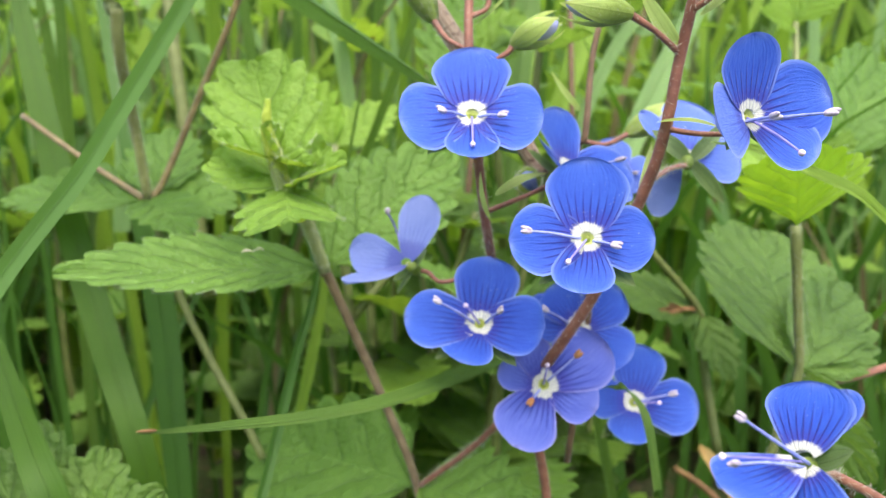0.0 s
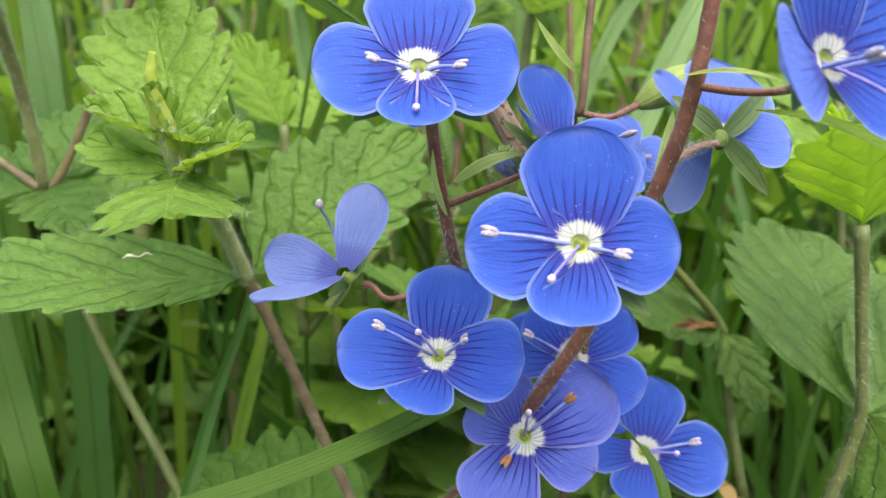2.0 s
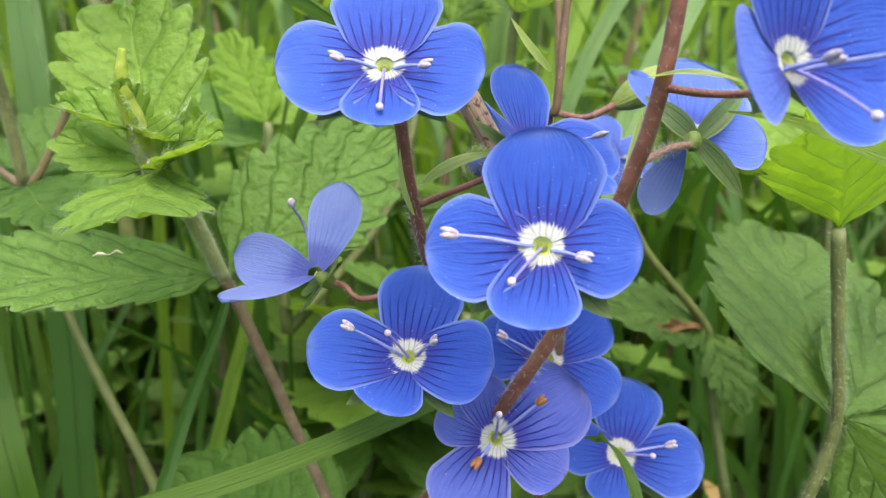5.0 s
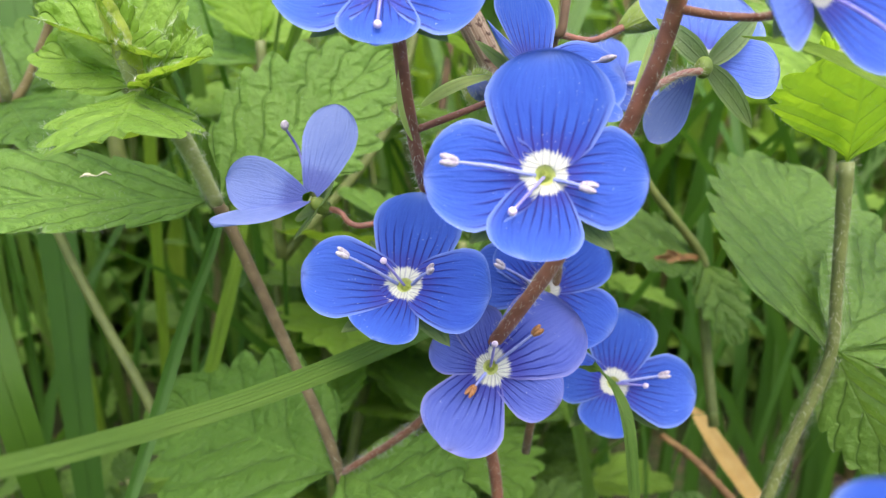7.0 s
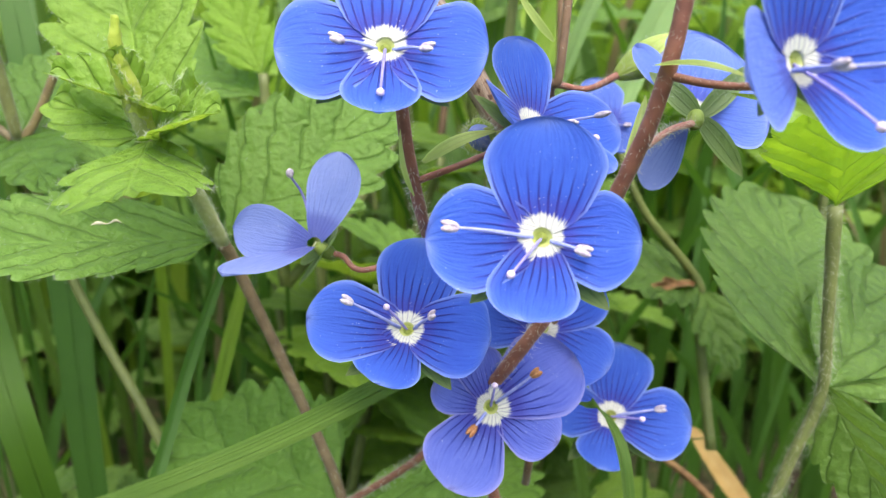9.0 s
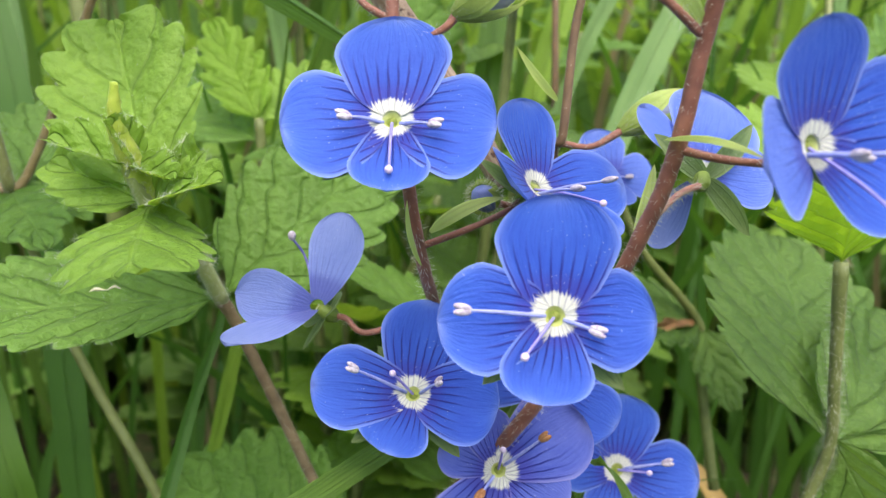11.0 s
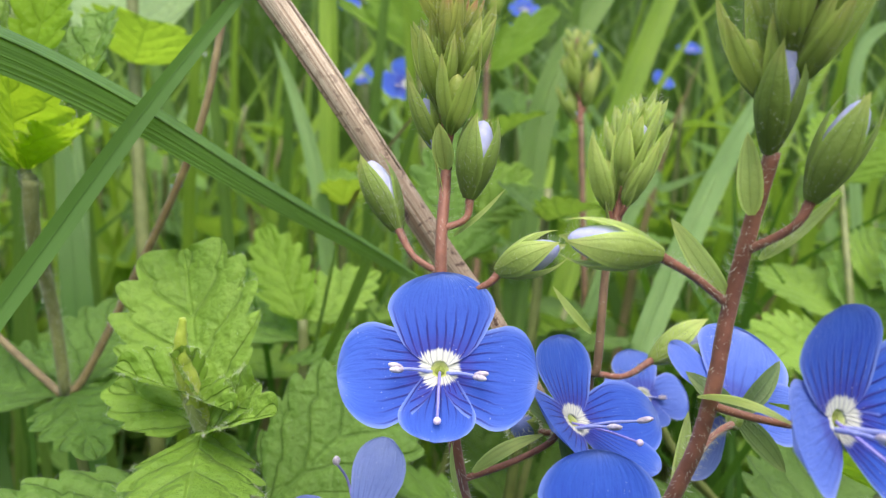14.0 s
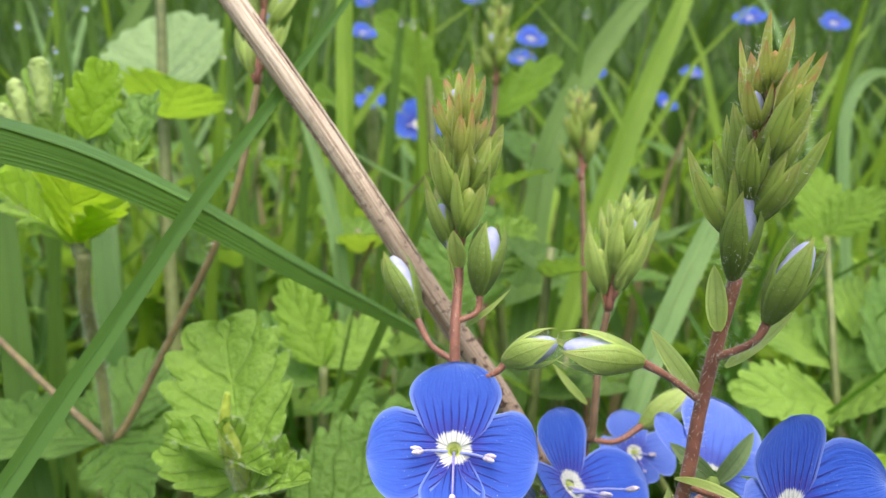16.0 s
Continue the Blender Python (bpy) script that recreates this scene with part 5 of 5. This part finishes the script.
grass([(23.12, 109.00, 84.22), (31.00, 119.46, 99.72), (39.79, 129.50, 113.54), (48.62, 139.16, 125.80), (64.01, 156.74, 143.42)], 4.3, (0.4, -1, 0.5), GRASS_BLUE, "pale grass blade catching the light", 0.2, blunt=0.7)
grass([(19.97, 119.59, 93.62), (25.86, 124.81, 107.94), (32.31, 130.42, 117.22), (34.86, 133.32, 115.61), (45.35, 140.79, 119.13)], 2.4, (0.3, -1, 0.4), GRASS_BLUE, fold=0.2)
grass([(10.89, 133.24, 82.22), (13.70, 142.01, 104.16), (18.00, 153.28, 129.55), (27.63, 164.51, 148.14), (39.51, 175.07, 164.04), (47.72, 180.19, 171.34)], 5.2, (0.3, -1, 0.6), GRASS, "broad arching grass blade", 0.25, blunt=0.8)
grass([(18.28, 149.96, 83.15), (30.51, 166.70, 117.23), (39.84, 176.60, 140.40), (51.24, 187.04, 165.72), (60.78, 196.62, 187.61)], 5.8, (0.4, -1, 0.2), GRASS_BRIGHT, "broad arching grass blade", 0.25, blunt=0.75)
grass([(70.04, 165.78, 113.54), (80.73, 175.04, 137.43), (91.92, 183.50, 158.14), (104.26, 191.23, 182.53)], 2.6, (0.4, -1, 0.2), GRASS, fold=0.3)
grass([(76.72, 154.02, 99.45), (77.65, 162.14, 125.41), (81.14, 169.22, 140.55), (89.98, 176.14, 148.49), (102.60, 178.98, 146.65)], 3.6, (0.4, -1, 0.4), GRASS_BLUE, "pale bent grass blade", 0.2)
grass([(-16.25, 129.24, 82.74), (-17.73, 137.84, 113.89), (-19.77, 147.46, 145.90), (-21.12, 154.55, 167.71)], 3.2, (0.0, -1, 0), GRASS_BRIGHT, "upright bright grass stem", 0.9, blunt=0.9)
grass([(-14.19, 120.35, 96.65), (-17.28, 124.94, 115.07), (-21.72, 131.28, 127.27), (-26.82, 137.17, 137.69)], 2.6, (0.2, -1, 0.2), GRASS_BLUE, fold=0.3)
grass([(-18.38, 144.80, 128.58), (-11.51, 147.94, 124.66), (-4.29, 151.17, 121.08)], 1.5, (0, -0.6, 1), GRASS_BLUE, fold=0.3)
grass([(-55.94, 124.91, 81.90), (-56.18, 131.16, 100.33), (-58.50, 136.67, 112.52), (-62.67, 144.19, 126.16)], 3.6, (0.1, -1, 0.2), GRASS_BLUE, "pale upright grass blade", 0.2)
grass([(-82.02, 162.21, 132.30), (-75.97, 169.75, 145.97), (-70.56, 177.53, 160.66), (-65.89, 185.57, 176.39)], 4.2, (0.3, -1, 0.2), GRASS, fold=0.2)

# ---- further shoots that can be told apart ----
far_cup = thing("speedwell_shoot", "speedwell shoot with broad pale cupped leaves", "wildflower", (-41.63, 125.24, 69.98))
stem(far_cup, [(-41.63, 125.24, 69.98), (-47.17, 133.73, 110.66), (-49.47, 138.03, 134.50), (-51.63, 142.50, 165.67)], [1.2, 1.15, 1.0, 0.8], STEM_GREEN, 0)
leaf(far_cup, (-49.43, 137.91, 134.01), (-57.56, 161.02, 153.96), (0, -1, 0.55), 24, LEAF_PALE, "", 0, teeth=8, depth=0.1, fold=0.15, droop=-0.05, wide_at=0.5, seed=201)
leaf(far_cup, (-49.57, 137.73, 133.33), (-43.68, 128.59, 136.35), (0, 0.5, 1), 18, LEAF_BACKLIT, "", 0, point=0.5, teeth=7, depth=0.2, fold=0.2, droop=-0.25, wide_at=0.55, seed=202)
right_shoot = thing("speedwell_shoot", "broad bright speedwell leaves beside the flowers", "wildflower", (56.39, 108.47, 65.56))
stem(right_shoot, [(56.39, 108.47, 65.56), (55.00, 113.52, 95.75), (57.65, 125.39, 116.89)], [0.6, 0.55, 0.5], STEM_GREEN, 0)
for k, (b, t, nn, w, mm) in enumerate((
        ((55.13, 114.28, 98.77), (48.85, 127.46, 105.34), (0.2, -0.7, 1), 15, LEAF_YOUNG), ((55.13, 114.28, 98.77), (70.68, 126.35, 107.49), (-0.2, -0.8, 0.8), 17, LEAF),
        ((54.14, 111.62, 94.73), (37.53, 104.39, 98.79), (0.2, -0.7, 1), 12, LEAF_YOUNG), ((54.14, 111.62, 94.73), (57.09, 102.83, 99.17), (-0.2, -0.7, 1), 13, LEAF_YOUNG),
        ((57.65, 125.39, 116.89), (58.51, 133.13, 128.10), (0, -1, 0.3), 9, LEAF_BACKLIT), ((57.90, 125.39, 116.90), (65.44, 125.71, 124.78), (-0.4, -0.8, 0.8), 8, LEAF_BACKLIT),
        ((57.61, 125.18, 116.05), (51.03, 122.54, 118.67), (0.4, -0.8, 0.8), 7, LEAF_BACKLIT), ((59.58, 108.03, 96.87), (69.89, 124.73, 114.25), (0, -1, 0.5), 13, LEAF), ((58.63, 117.76, 102.83), (65.54, 127.97, 110.68), (0, -1, 0.5), 10, LEAF_YOUNG))):
    leaf(right_shoot, b, t, nn, w, mm, "", 0, teeth=7, depth=0.2, fold=0.2, droop=0.06, quilt=0.02, seed=210 + k)
mid_shoot = thing("speedwell_shoot", "speedwell shoot with bright upright toothed leaves", "wildflower", (-13.73, 104.57, 73.04))
stem(mid_shoot, [(-13.73, 104.57, 73.04), (-15.48, 107.35, 87.53), (-16.15, 109.32, 98.72)], [0.8, 0.75, 0.6], STEM_GREEN, 0)
for k, (b, t, nn, w, mm) in enumerate((
        ((-16.13, 109.23, 98.35), (-23.27, 117.04, 109.86), (0.2, -1, 0.3), 8.5, LEAF_BACKLIT), ((-15.90, 109.23, 98.36), (-7.96, 117.33, 104.39), (-0.2, -1, 0.6), 9, LEAF_YOUNG),
        ((-15.76, 108.59, 95.79), (-34.97, 125.78, 101.92), (0.1, -0.7, 1), 14, LEAF), ((-15.43, 106.88, 95.55), (-8.47, 97.43, 97.33), (-0.1, -0.5, 1), 9, LEAF),
        ((2.76, 118.19, 104.53), (3.11, 127.00, 123.36), (0.1, -1, 0.3), 16, LEAF), ((5.95, 120.62, 110.97), (12.70, 124.14, 118.48), (0, -1, 0.3), 9, LEAF_YOUNG))):
    leaf(mid_shoot, b, t, nn, w, mm, "", 0, teeth=6, depth=0.25, fold=0.2, droop=0.02, quilt=0.02, seed=230 + k)
stem(mid_shoot, [(-13.73, 104.57, 73.04), (-1.58, 112.34, 87.71), (2.92, 118.19, 104.53)], [0.7, 0.6, 0.5], STEM_GREEN, 0)
top_shoot = thing("speedwell_shoot", "tall shoot with bright pointed leaves", "wildflower", (1.77, 142.30, 52.41))
stem(top_shoot, [(1.77, 142.30, 52.41), (-2.48, 155.10, 103.76), (-5.19, 160.95, 140.45), (-7.32, 164.10, 153.09)], [1.2, 1.1, 1.0, 0.8], STEM_GREEN, 0)
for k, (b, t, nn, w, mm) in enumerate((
        ((-5.17, 160.81, 139.88), (-14.91, 160.02, 156.57), (0.3, -1, 0.2), 12, LEAF_BACKLIT), ((-5.72, 160.66, 139.30), (-19.00, 154.46, 147.49), (0.1, -0.7, 1), 9, LEAF_BACKLIT),
        ((-4.59, 160.67, 139.32), (4.88, 159.86, 142.72), (-0.2, -1, 0.3), 10, LEAF_BACKLIT), ((7.52, 167.43, 136.69), (21.00, 166.49, 149.45), (-0.3, -0.9, 0.8), 11, LEAF_BACKLIT), ((-22.38, 155.52, 138.52), (-25.08, 147.33, 138.73), (0, -1, 0.3), 8, LEAF_BACKLIT))):
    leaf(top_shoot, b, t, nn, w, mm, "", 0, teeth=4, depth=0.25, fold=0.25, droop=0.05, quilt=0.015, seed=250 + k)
stem(top_shoot, [(1.77, 142.30, 52.41), (7.10, 159.92, 103.28), (8.06, 168.02, 139.07), (8.40, 168.71, 148.43)], [0.8, 0.72, 0.62, 0.5], STEM_SLIM, 0)
spike(top_shoot, (8.29, 168.37, 143.75), (8.73, 170.85, 160.34), 12, 1.3, BUD_OLIVE, None, 301)
back_m = thing("speedwell_shoot", "speedwell with a slim green bud spike further back", "wildflower", (22.43, 119.89, 74.98))
stem(back_m, [(22.43, 119.89, 74.98), (21.39, 123.81, 103.93), (20.63, 127.54, 125.49)], [0.55, 0.5, 0.45], STEM_SLIM, 120, 0.5, 17)
spike(back_m, (20.64, 127.32, 124.62), (20.15, 130.52, 137.45), 11, 1.0, BUD_OLIVE, None, 321)

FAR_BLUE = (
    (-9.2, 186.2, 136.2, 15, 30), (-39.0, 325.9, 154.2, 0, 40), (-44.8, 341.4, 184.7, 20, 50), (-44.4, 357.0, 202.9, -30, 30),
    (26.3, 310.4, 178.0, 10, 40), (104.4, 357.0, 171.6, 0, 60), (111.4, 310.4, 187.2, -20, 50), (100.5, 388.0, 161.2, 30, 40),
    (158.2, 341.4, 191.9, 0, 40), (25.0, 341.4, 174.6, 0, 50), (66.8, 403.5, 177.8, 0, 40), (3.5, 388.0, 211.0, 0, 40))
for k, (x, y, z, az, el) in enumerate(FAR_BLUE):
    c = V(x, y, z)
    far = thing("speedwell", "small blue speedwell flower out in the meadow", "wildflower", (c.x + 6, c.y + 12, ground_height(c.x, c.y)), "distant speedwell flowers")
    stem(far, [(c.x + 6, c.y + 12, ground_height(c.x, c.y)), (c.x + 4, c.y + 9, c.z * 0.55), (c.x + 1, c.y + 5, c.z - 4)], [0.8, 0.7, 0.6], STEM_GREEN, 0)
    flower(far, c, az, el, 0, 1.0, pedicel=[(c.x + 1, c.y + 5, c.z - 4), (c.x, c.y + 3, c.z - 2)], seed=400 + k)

grass([(23.97, 66.00, 103.39), (27.31, 64.19, 102.92), (30.87, 62.16, 101.39), (34.30, 60.11, 99.76), (37.15, 59.48, 97.23)][::-1], 1.5, (0, -0.7, 0.8), GRASS_BRIGHT, "thin grass blade under the sideways flower", 0.3)

# ---- dry cane ----
C_PTS = [(-22.88, 81.23, 146.46), (-18.52, 80.50, 140.23), (-8.88, 79.31, 127.19), (1.28, 78.13, 112.52), (6.10, 77.72, 105.91), (10.42, 77.17, 98.77)]
cane = single("dry_cane", tube(list(reversed([tuple(p) for p in C_PTS])), [1.0, 1.05, 1.1, 1.15], 14, 8), CANE, C_PTS[-1], "dry pale brown plant stalk lying across the grass", "dry stalk")

for k, (dx, dz) in enumerate(((-0.75, -0.62), (-0.25, -0.2), (0.3, 0.25), (0.72, 0.6))):
    line = spline([tuple(q) for q in C_PTS], 8)[3 * k:-4 - 5 * k]
    part("fibre", tube([q + V(dx, -1.0 + 0.55 * abs(dx), dz) for q in line[::4]], [0.07, 0.11, 0.06], 6, 4, 0.15, k), CANE, cane, "raised pale fibre along the stalk")

# ---- water drop caught on the side stem ----
single("water_drop", ovoid((-26.51, 95.54, 116.20), (0.2, 0, 1), 1.7, 0.75, 14, 10, 0.25), WATER, (-26.51, 95.54, 116.20), "clear water drop hanging on a brown stem", "water drop")

# ---- dew on thin blades ----
for k, (x, y, z, r) in enumerate((
        (-69.2, 140.0, 145.1, 1.10),
        (-66.1, 135.0, 140.5, 1.24),
        (-74.9, 150.0, 153.4, 1.38),
        (-39.7, 140.0, 144.9, 1.17),
        (-36.2, 132.0, 135.2, 1.31),
        (-10.0, 150.0, 152.5, 1.10),
        (-7.9, 152.0, 152.7, 1.24),
        (25.4, 160.0, 156.7, 1.38),
        (-71.6, 155.0, 155.5, 1.17),
        (-5.5, 165.0, 147.4, 1.31),
        (-81.9, 150.0, 150.9, 1.10),
        (-27.8, 160.0, 156.4, 1.24))):
    lean = -9 if k % 2 else 8
    grass([(x + lean, y + 6, ground_height(x, y)), (x + lean * 0.6, y + 4, z * 0.5), (x + lean * 0.25, y + 0.6 * r + 1.6, z * 0.85), (x, y + 0.6 * r + 0.6, z + 1.5), (x - lean * 0.1, y + 0.6 * r + 0.8, z + 14)], 2.2, (0.3, -1, 0.1), GRASS if k % 3 else GRASS_BRIGHT, "thin grass blade beaded with dew", 0.3)
    single("water_drop", ovoid((x, y, z), (0.1, 0, 1), 1.3 * r, 0.6 * r, 14, 10, 0.1), WATER, (x, y, z), "clear dew drop on a grass blade", "water drop", "dew drops")

# ---- yellowed blade low down ----
single("withered_blade", blade_shape([(54.26, 109.65, 33.90), (50.93, 113.89, 37.71), (47.34, 118.32, 42.24), (46.43, 120.29, 43.53)], 3.4, (0.3, -1, 0.4), 0.3), YELLOWED, (54.26, 109.65, 33.90), "yellow withered blade low in the grass", "grass")
single("dead_stalk", tube([(47.14, 102.07, 39.87), (42.79, 106.98, 43.04), (38.77, 110.67, 44.61)], [0.6, 0.55, 0.5]), DEAD, (47.14, 102.07, 39.87), "brown dead stalk low in the grass", "dry stalk")


# ---- the meadow behind ----
def far_shoot(height, pairs, seed, material=LEAF):
    """A leafy speedwell shoot, standing at the origin."""
    rng = random.Random(seed)
    ob = thing("speedwell_shoot", "green speedwell shoot with toothed leaf pairs", "wildflower", (0, 0, 0), "speedwell shoots in the meadow")
    lean = Vector((rng.uniform(-0.25, 0.25), rng.uniform(-0.25, 0.25), 1))
    pts = [lean * (height * v) + Vector((4 * math.sin(3 * v + seed), 4 * math.cos(2 * v + seed), 0)) - Vector((4 * math.sin(seed), 4 * math.cos(seed), 0)) for v in (0, 0.35, 0.7, 1.0)]
    part("stem", tube(pts, [0.9, 0.8, 0.7, 0.5], 6), STEM_GREEN, ob)
    path = spline(pts, 8)
    for k in range(pairs):
        v = 0.25 + 0.73 * k / max(1, pairs - 1)
        p = path[int(v * (len(path) - 1))]
        a = seed + k * math.pi / 2 + rng.uniform(-0.3, 0.3)
        size = (24 - 12 * max(0, v - 0.55) / 0.45) * rng.uniform(0.75, 1.1)
        for sgn in (0, math.pi):
            d = Vector((math.cos(a + sgn), math.sin(a + sgn), rng.uniform(0.0, 0.75)))
            leaf(ob, p, p + d.normalized() * size, (0, 0, 1) if abs(d.z) < 0.9 else (-d.x, -d.y, 1), size * 0.68, material, "", 0, teeth=6, depth=0.22, fold=0.22, droop=rng.uniform(0.05, 0.25), seed=seed * 10 + k, nu=7)
    return ob


rng = random.Random(7)
kinds = [far_shoot(85, 4, 1), far_shoot(70, 4, 2, LEAF_YOUNG), far_shoot(105, 5, 3, LEAF_DEEP_SHADE), far_shoot(60, 3, 4, LEAF), far_shoot(95, 4, 5, LEAF_YOUNG), far_shoot(115, 4, 6, LEAF)]
spots = []
for k in range(250):
    y = 100 + 420 * rng.random() ** 1.3
    x = rng.uniform(-0.75, 0.75) * (y + 40)
    if y < 175 and (-115 < x < -18 or 30 < x < 125):
        y += 110
    spots.append((x, y, rng.randrange(6) if rng.random() < 0.75 or y < 170 else 5, rng.uniform(0, 360), rng.uniform(0.75, 1.25)))
for x, y, k, turn, sc in spots:
    if k == 5 and y < 190:
        k = 2
    m = pose(x / 1000, y / 1000, ground_height(x, y) / 1000, rng.uniform(-8, 8), rng.uniform(-8, 8), turn)
    copy_thing(kinds[k], m @ Matrix.Diagonal((sc, sc, sc, 1)))
# Low shoots in the leaf green that has shade mixed into its colour
low_kind = far_shoot(42, 4, 7, LEAF_DEEP_SHADE)
for j in range(90):
    y = 92 + 170 * rng.random()
    x = rng.uniform(-0.8, 0.8) * (y + 30)
    sc = rng.uniform(0.7, 1.3)
    if y < 165 and not -48 < x < 30:
        continue
    copy_thing(low_kind, pose(x / 1000, y / 1000, ground_height(x, y) / 1000, rng.uniform(-10, 10), rng.uniform(-10, 10), rng.uniform(0, 360)) @ Matrix.Diagonal((sc, sc, sc, 1)))
low_kind.location = (0.02, 0.15, ground_height(20, 150) / 1000)
for k, ob in enumerate(kinds):
    ob.location = (-0.12 + 0.05 * k, 0.25 + 0.03 * (k % 3), ground_height(-120 + 50 * k, 250) / 1000)


def meadow_grass(count, y0, y1, spread, heights, widths, seed, n=5):
    r = random.Random(seed)
    shapes_v, shapes_f, shapes_u = [], [], []
    for _ in range(count):
        y = y0 + (y1 - y0) * r.random() ** 1.2
        x = r.uniform(-spread, spread) * (y + 60)
        h = r.uniform(*heights)
        w = r.uniform(*widths)
        a = r.uniform(0, 2 * math.pi)
        lean = r.uniform(0.05, 0.5) * h
        dx, dy = math.cos(a) * lean, math.sin(a) * lean
        z0 = ground_height(x, y)
        face = r.uniform(-0.9, 0.9)
        sx, sy = math.cos(face), math.sin(face)
        k = len(shapes_v)
        for i in range(n + 1):
            v = i / n
            half = 0.5 * w * (0.75 + 0.5 * v) * max(0.03, 1 - v ** 2.2)
            px, py, pz = x + dx * v * v, y + dy * v * v, z0 - 2 + h * (v - 0.18 * v ** 3)
            shapes_v += [(px - sx * half, py - sy * half, pz), (px, py + 0.25 * half, pz), (px + sx * half, py + sy * half, pz)]
            shapes_u += [(0, v), (0.5, v), (1, v)]
        for i in range(n):
            b = k + 3 * i
            shapes_f += [(b, b + 1, b + 4, b + 3), (b + 1, b + 2, b + 5, b + 4)]
    return shapes_v, shapes_f, shapes_u


# Dark-coloured blades stand in for shaded gaps among the brighter grass
single("meadow_grass", meadow_grass(680, 120, 330, 0.8, (50, 150), (1.2, 3.4), 3), GRASS_DEEP, (0, 200, 0), "meadow grass around the speedwell, coloured dark for shaded gaps", "grass", kind="stuff")
single("meadow_grass", meadow_grass(300, 190, 420, 0.8, (110, 240), (2.0, 6.0), 4), GRASS_BRIGHT, (0, 200, 0), "bright green meadow grass behind the speedwell", "grass", kind="stuff")
single("meadow_grass", meadow_grass(130, 190, 480, 0.8, (110, 260), (2.0, 5.0), 5), GRASS_BLUE, (0, 200, 0), "blue-green meadow grass behind the speedwell", "grass", kind="stuff")
single("meadow_grass", meadow_grass(5000, 420, 2500, 0.9, (160, 380), (3.0, 8.0), 6), GRASS_FAR_SHADE, (0, 200, 0), "tall meadow grass in the distance, coloured dark for shaded gaps", "grass", kind="stuff")
single("meadow_grass", meadow_grass(9000, 1500, 9000, 1.0, (200, 450), (8.0, 20.0), 8, 3), GRASS, (0, 200, 0), "far meadow grass on the rising bank", "grass", kind="stuff")


def shade_grass_around(count, seed):
    """The same meadow, unseen beside and behind the open spot, added for shade."""
    r = random.Random(seed)
    vs, fs, us = [], [], []
    while count:
        x, y = r.uniform(-700, 700), r.uniform(-700, 260)
        if (abs(x) < 95 + max(0, y) * 0.75 and y > -70) or x * x + y * y < 170 ** 2:
            continue
        count -= 1
        h, w = r.uniform(80, 210), r.uniform(2.0, 6.0)
        a, z0 = r.uniform(0, 6.3), ground_height(x, y)
        lean = r.uniform(0.05, 0.35) * h
        face = r.uniform(0, 3.1)
        sx, sy = math.cos(face), math.sin(face)
        k = len(vs)
        for i in range(5):
            v = i / 4
            half = 0.5 * w * (0.75 + 0.5 * v) * max(0.03, 1 - v ** 2.2)
            px, py, pz = x + math.cos(a) * lean * v * v, y + math.sin(a) * lean * v * v, z0 - 2 + h * (v - 0.18 * v ** 3)
            vs += [(px - sx * half, py - sy * half, pz), (px + sx * half, py + sy * half, pz)]
            us += [(0, v), (1, v)]
        fs += [(k + 2 * i, k + 2 * i + 1, k + 2 * i + 3, k + 2 * i + 2) for i in range(4)]
    return vs, fs, us


single("meadow_grass", shade_grass_around(9000, 12), GRASS, (0, -200, 0), "unseen green meadow grass round the open spot, added for shade", "grass", kind="stuff")
def wide_meadow(count, seed):
    """The meadow out to all sides."""
    r = random.Random(seed)
    vs, fs, us = [], [], []
    while count:
        x, y = r.uniform(-5200, 5200), r.uniform(-5200, 5200)
        if abs(x) < 600 and -600 < y < 420:
            continue
        count -= 1
        h, w, a = r.uniform(140, 340), r.uniform(6.0, 16.0), r.uniform(0, 6.3)
        z0, lean, face = ground_height(x, y), r.uniform(0.05, 0.4) * h, r.uniform(0, 3.1)
        sx, sy = math.cos(face), math.sin(face)
        k = len(vs)
        for i in range(4):
            v = i / 3
            half = 0.5 * w * max(0.03, 1 - v ** 2.2)
            px, py, pz = x + math.cos(a) * lean * v * v, y + math.sin(a) * lean * v * v, z0 - 2 + h * (v - 0.18 * v ** 3)
            vs += [(px - sx * half, py - sy * half, pz), (px + sx * half, py + sy * half, pz)]
            us += [(0, v), (1, v)]
        fs += [(k + 2 * i, k + 2 * i + 1, k + 2 * i + 3, k + 2 * i + 2) for i in range(3)]
    return vs, fs, us


single("meadow_grass", wide_meadow(26000, 14), GRASS, (0, 0, 0), "green meadow grass spreading to all sides", "grass", kind="stuff")
single("dry_grass", meadow_grass(60, 140, 420, 0.8, (60, 200), (1.2, 2.6), 31), DRY_GRASS, (0, 200, 0), "dry brown grass stalks among the green", "grass", kind="stuff")
